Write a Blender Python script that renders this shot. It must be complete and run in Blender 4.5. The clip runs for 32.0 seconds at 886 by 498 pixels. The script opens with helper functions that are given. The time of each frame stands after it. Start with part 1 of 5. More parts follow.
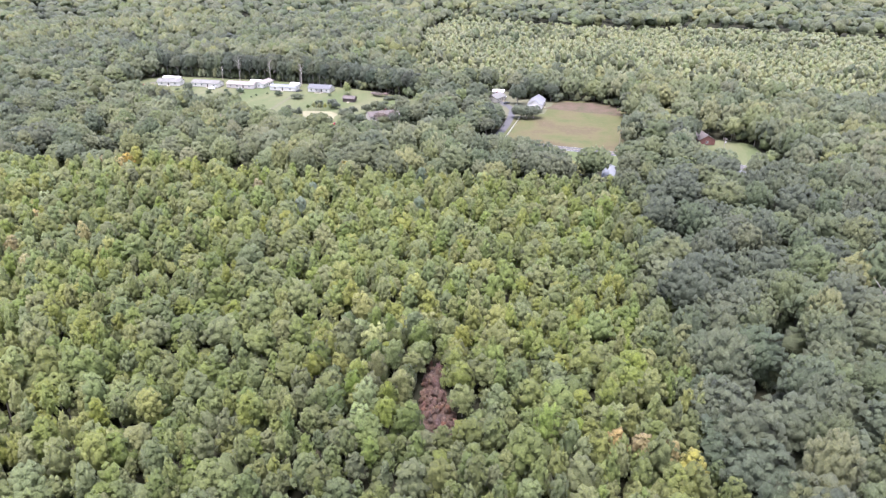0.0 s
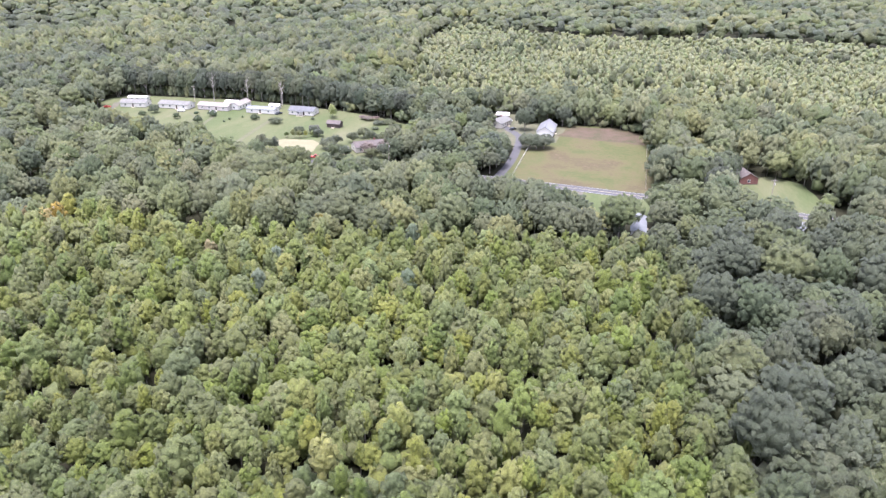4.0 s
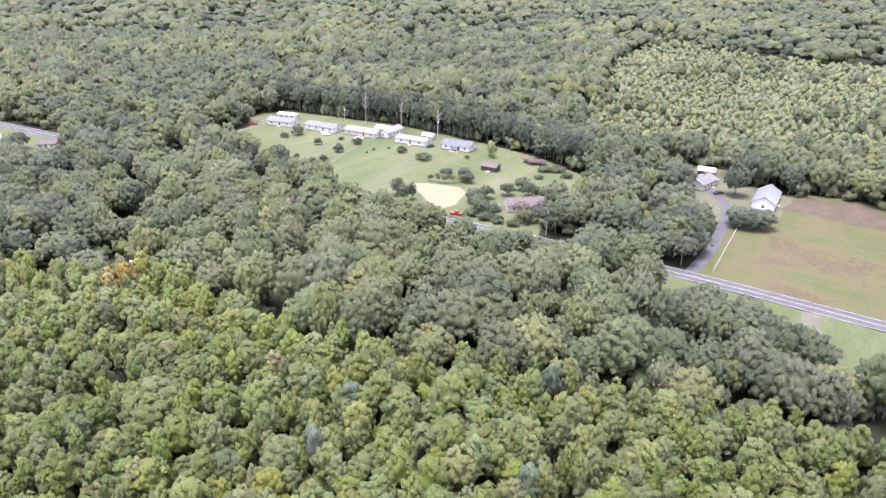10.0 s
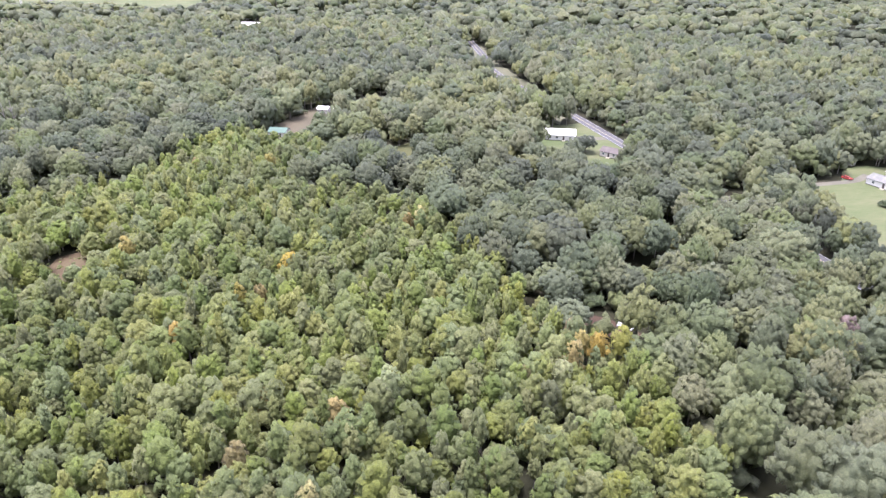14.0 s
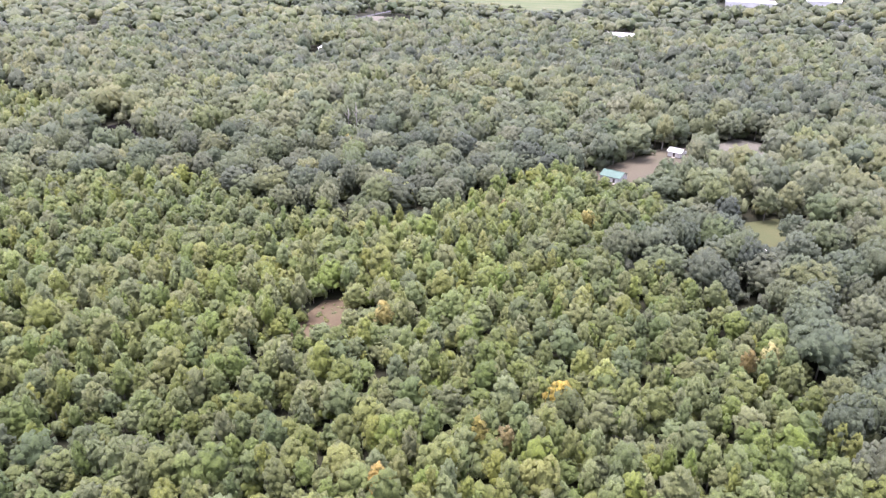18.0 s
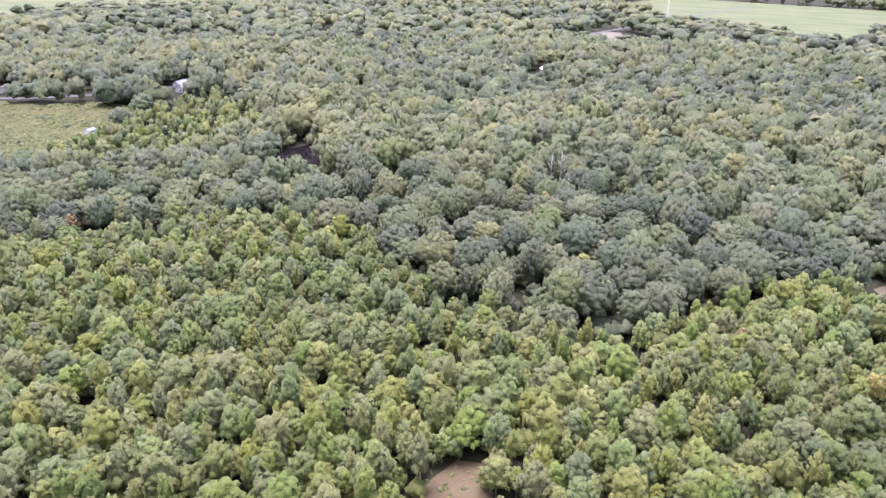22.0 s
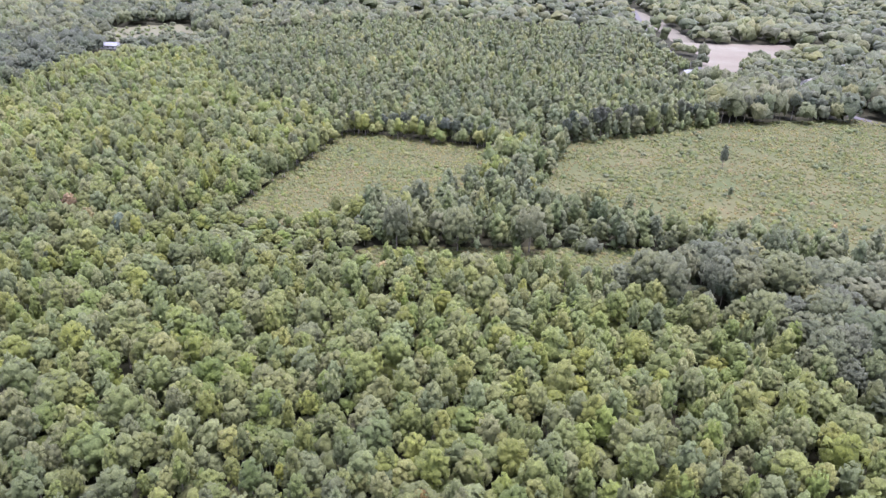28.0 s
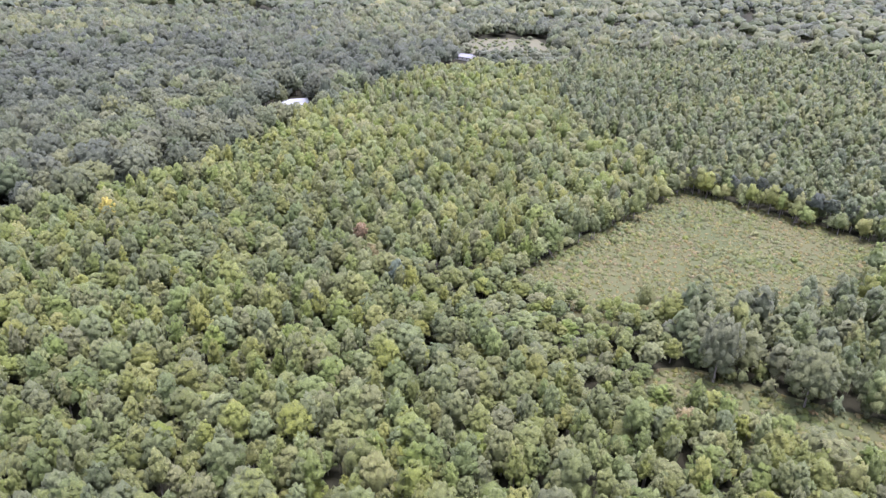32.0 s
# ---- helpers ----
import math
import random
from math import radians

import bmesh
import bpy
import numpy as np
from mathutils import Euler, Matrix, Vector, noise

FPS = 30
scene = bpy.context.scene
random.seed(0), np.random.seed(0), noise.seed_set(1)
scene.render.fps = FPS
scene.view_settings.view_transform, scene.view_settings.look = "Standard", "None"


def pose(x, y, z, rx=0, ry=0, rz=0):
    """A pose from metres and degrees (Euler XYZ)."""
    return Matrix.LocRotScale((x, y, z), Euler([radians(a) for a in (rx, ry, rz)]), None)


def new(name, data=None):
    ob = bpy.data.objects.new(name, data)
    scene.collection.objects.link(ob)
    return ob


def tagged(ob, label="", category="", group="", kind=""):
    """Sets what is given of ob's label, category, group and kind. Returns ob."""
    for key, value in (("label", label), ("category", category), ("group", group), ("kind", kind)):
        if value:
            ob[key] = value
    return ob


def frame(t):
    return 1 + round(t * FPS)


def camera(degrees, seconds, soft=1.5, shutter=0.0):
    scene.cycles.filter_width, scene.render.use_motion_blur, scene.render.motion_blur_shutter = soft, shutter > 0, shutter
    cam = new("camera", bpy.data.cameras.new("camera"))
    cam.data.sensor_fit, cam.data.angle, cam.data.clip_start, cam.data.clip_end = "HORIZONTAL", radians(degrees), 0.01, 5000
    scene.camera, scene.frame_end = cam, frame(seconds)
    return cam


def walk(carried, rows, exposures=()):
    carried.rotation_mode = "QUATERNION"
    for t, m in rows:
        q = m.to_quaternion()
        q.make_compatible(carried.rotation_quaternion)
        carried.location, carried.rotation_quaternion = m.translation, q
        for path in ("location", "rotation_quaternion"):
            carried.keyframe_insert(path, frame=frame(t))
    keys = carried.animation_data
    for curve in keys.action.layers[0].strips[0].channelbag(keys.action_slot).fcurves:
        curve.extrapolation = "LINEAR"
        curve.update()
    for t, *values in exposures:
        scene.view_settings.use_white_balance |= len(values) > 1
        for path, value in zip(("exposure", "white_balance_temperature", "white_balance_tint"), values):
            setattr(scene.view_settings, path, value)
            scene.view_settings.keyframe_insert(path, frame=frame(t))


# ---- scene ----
cam = camera(64.3, 32.0, soft=1.34)
METRES, EYE, TILT, LEAN, TURN = 500.0, 99.5, 0.0, 0.0, 14.9
ROWS = [
    (0.0, 0.0, 0.0, 0.0, 0.21, -24.39, -0.47),
    (0.5, 0.0007, 0.0159, -0.0001, 0.21, -24.38, -0.44),
    (1.0, 0.0011, 0.0322, -0.0, 0.23, -24.39, -0.44),
    (1.5, 0.0013, 0.0468, -0.0, 0.21, -24.38, -0.45),
    (2.0, 0.0017, 0.0609, 0.0, 0.21, -24.36, -0.46),
    (2.5, 0.0021, 0.0747, 0.0001, 0.21, -24.34, -0.48),
    (3.0, 0.0024, 0.0883, 0.0001, 0.23, -24.3, -0.49),
    (3.5, 0.0026, 0.1017, 0.0002, 0.23, -24.27, -0.49),
    (4.0, 0.0026, 0.1154, 0.0003, 0.23, -24.22, -0.48),
    (4.5, 0.0025, 0.1285, 0.0003, 0.23, -24.2, -0.45),
    (6.5, 0.0029, 0.1803, -0.0001, 0.31, -24.16, -0.42),
    (7.0, 0.0035, 0.1934, 0.0003, 0.33, -24.23, -0.39),
    (7.5, 0.0041, 0.2067, 0.0002, 0.37, -24.2, -0.38),
    (8.0, 0.0045, 0.221, 0.0003, 0.39, -24.21, -0.37),
    (8.5, 0.0049, 0.2337, 0.0004, 1.24, -24.19, -0.33),
    (9.0, 0.0052, 0.2471, 0.0002, 3.9, -24.16, -0.4),
    (9.5, 0.0047, 0.2605, 0.0, 7.43, -24.14, -0.51),
    (10.0, 0.0043, 0.2758, -0.0003, 15.67, -24.12, -0.64),
    (10.5, 0.0031, 0.2888, -0.0007, 22.47, -24.15, -0.69),
    (11.0, 0.0008, 0.3017, -0.0009, 29.07, -24.18, -0.69),
    (11.5, -0.0037, 0.3156, -0.0009, 36.21, -24.25, -0.69),
    (12.0, -0.0091, 0.3285, -0.001, 42.83, -24.28, -0.67),
    (12.5, -0.0158, 0.3413, -0.0009, 49.4, -24.33, -0.67),
    (13.0, -0.0255, 0.3562, -0.0009, 56.33, -24.42, -0.62),
    (13.5, -0.0357, 0.3677, -0.0006, 58.83, -24.44, -0.56),
    (14.0, -0.049, 0.3792, -0.0005, 62.58, -24.47, -0.54),
    (14.5, -0.0627, 0.3903, -0.0004, 68.51, -24.47, -0.55),
    (15.0, -0.0772, 0.3997, -0.0003, 73.03, -24.45, -0.52),
    (15.5, -0.0917, 0.4081, -0.0, 78.02, -24.43, -0.51),
    (17.5, -0.1569, 0.4292, 0.0013, 91.77, -24.54, -0.5),
    (18.0, -0.1732, 0.4313, 0.0017, 92.1, -24.58, -0.46),
    (18.5, -0.1911, 0.4323, 0.0021, 92.2, -24.6, -0.44),
    (19.0, -0.2074, 0.4328, 0.0025, 92.99, -24.58, -0.43),
    (19.5, -0.2239, 0.4329, 0.0027, 94.8, -24.5, -0.43),
    (20.0, -0.2415, 0.4324, 0.003, 97.28, -24.47, -0.41),
    (20.5, -0.2599, 0.4317, 0.0032, 100.73, -24.42, -0.44),
    (21.0, -0.2794, 0.4303, 0.0033, 104.21, -24.37, -0.5),
    (21.5, -0.2973, 0.4281, 0.0036, 107.41, -24.34, -0.55),
    (22.0, -0.3141, 0.4249, 0.0038, 110.77, -24.32, -0.62),
    (22.5, -0.3299, 0.421, 0.0038, 114.21, -24.32, -0.66),
    (23.0, -0.3486, 0.4152, 0.0039, 117.93, -24.31, -0.7),
    (23.5, -0.3653, 0.4083, 0.0039, 120.82, -24.29, -0.73),
    (24.0, -0.3807, 0.401, 0.0041, 126.28, -24.35, -0.86),
    (24.5, -0.3944, 0.3936, 0.0041, 130.92, -24.38, -0.89),
    (26.5, -0.4497, 0.3476, 0.0044, 154.07, -24.7, -1.23),
    (27.0, -0.4594, 0.3323, 0.0039, 165.52, -24.83, -1.42),
    (27.5, -0.4692, 0.3171, 0.0036, 177.92, -25.03, -1.44),
    (28.0, -0.4748, 0.3009, 0.0032, 189.46, -25.21, -1.54),
    (28.5, -0.4783, 0.2827, 0.0029, 203.11, -25.41, -1.53),
    (29.0, -0.478, 0.2639, 0.0028, 214.9, -25.51, -1.55),
    (29.5, -0.4749, 0.2489, 0.0031, 215.89, -25.42, -1.49),
    (30.0, -0.469, 0.235, 0.0034, 215.59, -25.29, -1.46),
    (30.5, -0.4606, 0.2199, 0.0037, 215.22, -25.17, -1.44),
    (31.0, -0.4554, 0.2117, 0.0037, 215.02, -25.1, -1.44),
    (31.5, -0.4492, 0.2024, 0.0037, 216.7, -25.06, -1.45),
    (32.0, -0.4449, 0.1957, 0.0036, 217.58, -25.02, -1.44),
]
walk(cam, [(t, pose(0, 0, EYE, TILT, LEAN, TURN) @ pose(METRES * x, METRES * y, METRES * z, 90 + pitch, roll, yaw)) for t, x, y, z, yaw, pitch, roll in ROWS],
     [(0.0, 2.03, 5850, 25), (9.0, 2.05, 5850, 26), (15.0, 2.12, 5850, 28), (20.0, 2.2, 5800, 33), (24.0, 2.15, 5750, 33), (28.0, 2.0, 5700, 31), (32.0, 2.03, 5700, 33)])

# ---- light ----
world = bpy.data.worlds.new("sky")
scene.world = world
world.use_nodes = True
wn = world.node_tree.nodes
sky = wn.new("ShaderNodeTexSky")
sky.sky_type, sky.sun_disc = "NISHITA", False
SUN_UP, SUN_AZ = 80.0, 200.0      # degrees above the horizon, clockwise from north
sky.sun_elevation, sky.sun_rotation = radians(SUN_UP), radians(SUN_AZ)
sky.air_density, sky.dust_density, sky.ozone_density = 1.0, 3.0, 1.0
veil = wn.new("ShaderNodeHueSaturation")      # a thin cloud cover takes most of the blue out
veil.inputs["Saturation"].default_value = 0.4
world.node_tree.links.new(sky.outputs[0], veil.inputs["Color"])
world.node_tree.links.new(veil.outputs[0], wn["Background"].inputs[0])
wn["Background"].inputs[1].default_value = 0.152
sun = new("sun", bpy.data.lights.new("sun", "SUN"))
sun.data.energy, sun.data.angle, sun.data.color = 1.7, radians(30), (1.0, 0.95, 0.89)
sun.rotation_euler = (radians(90 - SUN_UP), 0, radians(180 - SUN_AZ))

# ---- materials ----


def material(name):
    m = bpy.data.materials.new(name)
    m.use_nodes = True
    return m, m.node_tree.nodes, m.node_tree.links, m.node_tree.nodes["Principled BSDF"]


def ramp(nodes, stops):
    r = nodes.new("ShaderNodeValToRGB")
    e = r.color_ramp.elements
    while len(e) < len(stops):
        e.new(0.5)
    for el, (p, c) in zip(e, stops):
        el.position, el.color = p, (*c, 1)
    return r


def noise_node(nodes, links, coords, scale, detail=4.0, rough=0.6):
    n = nodes.new("ShaderNodeTexNoise")
    n.inputs["Scale"].default_value, n.inputs["Detail"].default_value, n.inputs["Roughness"].default_value = scale, detail, rough
    links.new(coords, n.inputs["Vector"])
    return n.outputs["Fac"]


def math_node(nodes, links, op, a, b):
    n = nodes.new("ShaderNodeMath")
    n.operation = op
    for k, v in enumerate((a, b)):
        if isinstance(v, (int, float)):
            n.inputs[k].default_value = v
        else:
            links.new(v, n.inputs[k])
    return n.outputs[0]


def plain(name, colour, rough=0.7, metal=0.0, scale=2.0, vary=0.25, bump=0.1):
    """A painted or mineral surface with stains at two scales and a fine relief."""
    m, n, l, b = material(name)
    co = n.new("ShaderNodeTexCoord").outputs["Object"]
    big, fine = noise_node(n, l, co, scale * 0.25), noise_node(n, l, co, scale * 6)
    f = math_node(n, l, "ADD", math_node(n, l, "MULTIPLY", big, 0.65), math_node(n, l, "MULTIPLY", fine, 0.35))
    dark = tuple(c * (1 - vary) for c in colour)
    light = tuple(min(0.9, c * (1 + vary)) for c in colour)
    r = ramp(n, [(0.3, dark), (0.7, light)])
    l.new(f, r.inputs[0])
    l.new(r.outputs[0], b.inputs["Base Color"])
    b.inputs["Roughness"].default_value, b.inputs["Metallic"].default_value = rough, metal
    if bump:
        bp = n.new("ShaderNodeBump")
        bp.inputs["Strength"].default_value, bp.inputs["Distance"].default_value = bump, 0.05
        l.new(fine, bp.inputs["Height"])
        l.new(bp.outputs[0], b.inputs["Normal"])
    return m


def land(name, stops, scale, fine_scale=1.5, rough=0.9, bump=0.5, stretch=None):
    """Soil, grass or gravel: a wide patchwork, broken up by a finer one."""
    m, n, l, b = material(name)
    co = n.new("ShaderNodeTexCoord").outputs["Object"]
    if stretch:
        mp = n.new("ShaderNodeMapping")
        mp.inputs["Rotation"].default_value = (0, 0, radians(stretch[0]))
        mp.inputs["Scale"].default_value = (1, stretch[1], 1)
        l.new(co, mp.inputs["Vector"])
        co = mp.outputs[0]
    big, fine = noise_node(n, l, co, scale, 6), noise_node(n, l, co, fine_scale, 5, 0.7)
    f = math_node(n, l, "ADD", math_node(n, l, "MULTIPLY", big, 0.7), math_node(n, l, "MULTIPLY", fine, 0.3))
    r = ramp(n, stops)
    l.new(f, r.inputs[0])
    l.new(r.outputs[0], b.inputs["Base Color"])
    b.inputs["Roughness"].default_value, b.inputs["Specular IOR Level"].default_value = rough, 0.12
    bp = n.new("ShaderNodeBump")
    bp.inputs["Strength"].default_value, bp.inputs["Distance"].default_value = bump, 0.3
    l.new(fine, bp.inputs["Height"])
    l.new(bp.outputs[0], b.inputs["Normal"])
    return m


def foliage(name, stops, shared=False, ragged=True, relief=1.2, sheen=0.06):
    """Leaves: each tree has a tone of its own, each cap of leaves differs a little, and the wood changes slowly from place to place.
    Ragged caps are broken into leaves with gaps between them."""
    m, n, l, b = material(name)
    geo = n.new("ShaderNodeNewGeometry")
    if shared:
        tone = n.new("ShaderNodeObjectInfo").outputs["Random"]
    else:
        at = n.new("ShaderNodeAttribute")
        at.attribute_name = "tint"
        tone = at.outputs["Fac"]
    wide = noise_node(n, l, geo.outputs["Position"], 0.02, 4, 0.7)
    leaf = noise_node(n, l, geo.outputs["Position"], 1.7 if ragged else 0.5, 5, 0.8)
    f = math_node(n, l, "ADD", math_node(n, l, "MULTIPLY", tone, 0.62), math_node(n, l, "MULTIPLY", wide, 0.42))
    f = math_node(n, l, "ADD", f, math_node(n, l, "MULTIPLY", math_node(n, l, "SUBTRACT", geo.outputs["Random Per Island"], 0.5), 0.15))
    r = ramp(n, stops)
    l.new(f, r.inputs[0])
    v = n.new("ShaderNodeHueSaturation")
    l.new(r.outputs[0], v.inputs["Color"])
    kind = n.new("ShaderNodeTexWhiteNoise")      # kinds of tree: some bluer or redder, some greyer
    kind.noise_dimensions = "1D"
    l.new(tone, kind.inputs["W"])
    sep = n.new("ShaderNodeSeparateColor")
    l.new(kind.outputs["Color"], sep.inputs[0])
    l.new(math_node(n, l, "ADD", math_node(n, l, "MULTIPLY", sep.outputs[0], 0.044), 0.476), v.inputs["Hue"])
    l.new(math_node(n, l, "ADD", math_node(n, l, "MULTIPLY", sep.outputs[1], 0.38), 0.82), v.inputs["Saturation"])
    # noise varies the leaf tone and paints in dark shade between leaves
    shade_grain = 3.0 if ragged else 2.4
    l.new(math_node(n, l, "MINIMUM", math_node(n, l, "MAXIMUM", math_node(n, l, "ADD", math_node(n, l, "MULTIPLY", leaf, shade_grain), 1.08 - shade_grain / 2), 0.35), 1.9), v.inputs["Value"])
    l.new(v.outputs[0], b.inputs["Base Color"])
    b.inputs["Roughness"].default_value = 0.6
    b.inputs["Specular IOR Level"].default_value = 0.25
    b.inputs["Sheen Weight"].default_value = sheen
    b.inputs["Sheen Roughness"].default_value = 0.5
    b.inputs["Sheen Tint"].default_value = (0.96, 0.98, 1.0, 1)
    out = n.new("ShaderNodeAttribute")
    out.attribute_name = "outward"
    vt = n.new("ShaderNodeVectorTransform")
    vt.vector_type, vt.convert_from, vt.convert_to = "NORMAL", "OBJECT", "WORLD"
    l.new(out.outputs["Vector"], vt.inputs[0])
    sm = n.new("ShaderNodeVectorMath")
    sm.operation = "SCALE"
    l.new(vt.outputs[0], sm.inputs[0])
    sm.inputs["Scale"].default_value = 1.1
    ad = n.new("ShaderNodeVectorMath")
    ad.operation = "ADD"
    l.new(sm.outputs[0], ad.inputs[0])
    l.new(geo.outputs["Normal"], ad.inputs[1])
    nm = n.new("ShaderNodeVectorMath")
    nm.operation = "NORMALIZE"
    l.new(ad.outputs[0], nm.inputs[0])
    bp = n.new("ShaderNodeBump")
    bp.inputs["Strength"].default_value, bp.inputs["Distance"].default_value = (0.8, 0.4) if ragged else (1.0, relief)
    l.new(leaf, bp.inputs["Height"])
    l.new(nm.outputs[0], bp.inputs["Normal"])
    l.new(bp.outputs[0], b.inputs["Normal"])
    through_leaf = n.new("ShaderNodeBsdfTranslucent")
    l.new(v.outputs[0], through_leaf.inputs["Color"])
    both = n.new("ShaderNodeMixShader")
    both.inputs[0].default_value = 0.3
    l.new(b.outputs[0], both.inputs[1])
    l.new(through_leaf.outputs[0], both.inputs[2])
    end = both.outputs[0]
    if ragged:
        gap = n.new("ShaderNodeBsdfTransparent")
        cut = n.new("ShaderNodeMixShader")
        loose = n.new("ShaderNodeAttribute")
        loose.attribute_name = "spray"
        edge = math_node(n, l, "MULTIPLY", loose.outputs["Fac"], 0.5)
        l.new(math_node(n, l, "GREATER_THAN", noise_node(n, l, geo.outputs["Position"], 3.0, 3, 0.65), edge), cut.inputs[0])
        l.new(gap.outputs[0], cut.inputs[1])
        l.new(end, cut.inputs[2])
        end = cut.outputs[0]
    l.new(end, n["Material Output"].inputs["Surface"])
    return m


YOUNG = [(0.08, (0.059, 0.074, 0.032)), (0.36, (0.091, 0.11, 0.036)), (0.62, (0.132, 0.156, 0.044)), (0.92, (0.163, 0.183, 0.06))]
MATURE = [(0.08, (0.043, 0.055, 0.032)), (0.38, (0.074, 0.089, 0.045)), (0.66, (0.11, 0.125, 0.054)), (0.95, (0.15, 0.162, 0.067))]
SOUTH = [(0.08, (0.053, 0.068, 0.035)), (0.38, (0.082, 0.101, 0.042)), (0.66, (0.113, 0.134, 0.049)), (0.95, (0.164, 0.171, 0.062))]
PINE = [(0.1, (0.116, 0.14, 0.073)), (0.5, (0.163, 0.182, 0.087)), (0.9, (0.215, 0.227, 0.105))]
WEED = [(0.15, (0.073, 0.096, 0.03)), (0.45, (0.102, 0.114, 0.037)), (0.7, (0.133, 0.12, 0.047)), (0.9, (0.18, 0.145, 0.062))]
DARK = [(0.05, (0.044, 0.056, 0.037)), (0.5, (0.066, 0.08, 0.048)), (0.95, (0.1, 0.112, 0.056))]
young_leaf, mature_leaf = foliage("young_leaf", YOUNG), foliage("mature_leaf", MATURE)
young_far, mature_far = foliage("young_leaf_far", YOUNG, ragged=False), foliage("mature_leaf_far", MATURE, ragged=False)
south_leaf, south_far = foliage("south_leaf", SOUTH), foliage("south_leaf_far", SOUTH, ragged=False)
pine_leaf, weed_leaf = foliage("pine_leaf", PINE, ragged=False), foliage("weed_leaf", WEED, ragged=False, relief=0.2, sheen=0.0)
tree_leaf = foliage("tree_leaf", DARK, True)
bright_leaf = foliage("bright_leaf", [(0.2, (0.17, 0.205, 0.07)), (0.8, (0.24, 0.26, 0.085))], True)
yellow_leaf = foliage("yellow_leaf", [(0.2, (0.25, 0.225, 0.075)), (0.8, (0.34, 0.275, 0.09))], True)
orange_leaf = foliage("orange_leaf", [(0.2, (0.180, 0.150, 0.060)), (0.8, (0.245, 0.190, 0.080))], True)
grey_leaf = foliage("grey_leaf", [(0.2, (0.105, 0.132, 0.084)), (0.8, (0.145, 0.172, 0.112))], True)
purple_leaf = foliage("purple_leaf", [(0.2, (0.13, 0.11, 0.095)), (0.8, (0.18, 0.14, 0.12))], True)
bark = plain("bark", (0.20, 0.18, 0.15), 0.9, 0, 3, 0.4, 0.6)
pale_bark = plain("pale_bark", (0.27, 0.25, 0.22), 0.85, 0, 3, 0.3, 0.4)
# litter and soil, coloured darker than their own tone to carry canopy shade
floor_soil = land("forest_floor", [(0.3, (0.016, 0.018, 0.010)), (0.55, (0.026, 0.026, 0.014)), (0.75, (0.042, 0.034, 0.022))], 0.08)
lawn_grass = land("lawn_grass", [(0.32, (0.062, 0.083, 0.033)), (0.45, (0.08, 0.098, 0.043)), (0.55, (0.104, 0.112, 0.056)), (0.68, (0.132, 0.129, 0.076))], 0.05, 0.9, stretch=(-14, 0.25))
dry_grass = land("dry_grass", [(0.36, (0.06, 0.073, 0.028)), (0.46, (0.079, 0.084, 0.035)), (0.53, (0.097, 0.086, 0.044)), (0.6, (0.079, 0.064, 0.038)), (0.68, (0.141, 0.107, 0.069))], 0.035, 0.5)
wild_grass = land("wild_grass", [(0.3, (0.048, 0.064, 0.025)), (0.46, (0.066, 0.075, 0.032)), (0.58, (0.083, 0.081, 0.037)), (0.7, (0.109, 0.092, 0.05))], 0.025, 0.5)
bare_soil = land("bare_soil", [(0.3, (0.04, 0.026, 0.02)), (0.52, (0.072, 0.047, 0.034)), (0.75, (0.115, 0.08, 0.055))], 0.12)
clay_soil = land("clay_soil", [(0.3, (0.067, 0.049, 0.028)), (0.5, (0.092, 0.068, 0.041)), (0.68, (0.106, 0.091, 0.049))], 0.1, 0.8)
edge_soil = land("edge_soil", [(0.35, (0.059, 0.061, 0.031)), (0.5, (0.086, 0.067, 0.046)), (0.68, (0.11, 0.079, 0.062))], 0.15)
pale_dirt = land("pale_dirt", [(0.3, (0.082, 0.069, 0.046)), (0.5, (0.098, 0.084, 0.057)), (0.68, (0.092, 0.089, 0.05))], 0.05, 0.8)
red_clay = land("red_clay", [(0.3, (0.11, 0.092, 0.069)), (0.55, (0.139, 0.128, 0.1)), (0.75, (0.175, 0.178, 0.149))], 0.02, 0.3)
gravel = land("gravel", [(0.3, (0.092, 0.085, 0.065)), (0.55, (0.123, 0.115, 0.089)), (0.75, (0.162, 0.148, 0.115))], 0.15, 3)
pale_sand = land("pale_sand", [(0.3, (0.166, 0.157, 0.095)), (0.55, (0.199, 0.189, 0.119)), (0.75, (0.236, 0.226, 0.153))], 0.15, 2)
worn_grass = land("worn_grass", [(0.3, (0.085, 0.088, 0.053)), (0.55, (0.112, 0.111, 0.07)), (0.75, (0.145, 0.134, 0.092))], 0.3, 2)
asphalt = land("asphalt", [(0.3, (0.070, 0.068, 0.072)), (0.55, (0.090, 0.088, 0.092)), (0.75, (0.115, 0.113, 0.115))], 0.3, 6, 0.8, 0.15)
white_line = plain("white_line", (0.42, 0.42, 0.41), 0.7)
yellow_line = plain("yellow_line", (0.36, 0.31, 0.18), 0.7)
white_paint = plain("white_paint", (0.60, 0.58, 0.54), 0.6, 0, 1, 0.08)
cream_paint = plain("cream_paint", (0.52, 0.49, 0.43), 0.6, 0, 1, 0.1)
pink_paint = plain("pink_paint", (0.50, 0.455, 0.43), 0.6, 0, 1, 0.1)
brick_red = plain("brick_red", (0.17, 0.075, 0.06), 0.85, 0, 4, 0.3)
grey_shingle = plain("grey_shingle", (0.142, 0.140, 0.126), 0.85, 0, 3, 0.3)
pale_shingle = plain("pale_shingle", (0.165, 0.176, 0.184), 0.8, 0, 3, 0.2)
tan_shingle = plain("tan_shingle", (0.205, 0.184, 0.160), 0.8, 0, 3, 0.2)
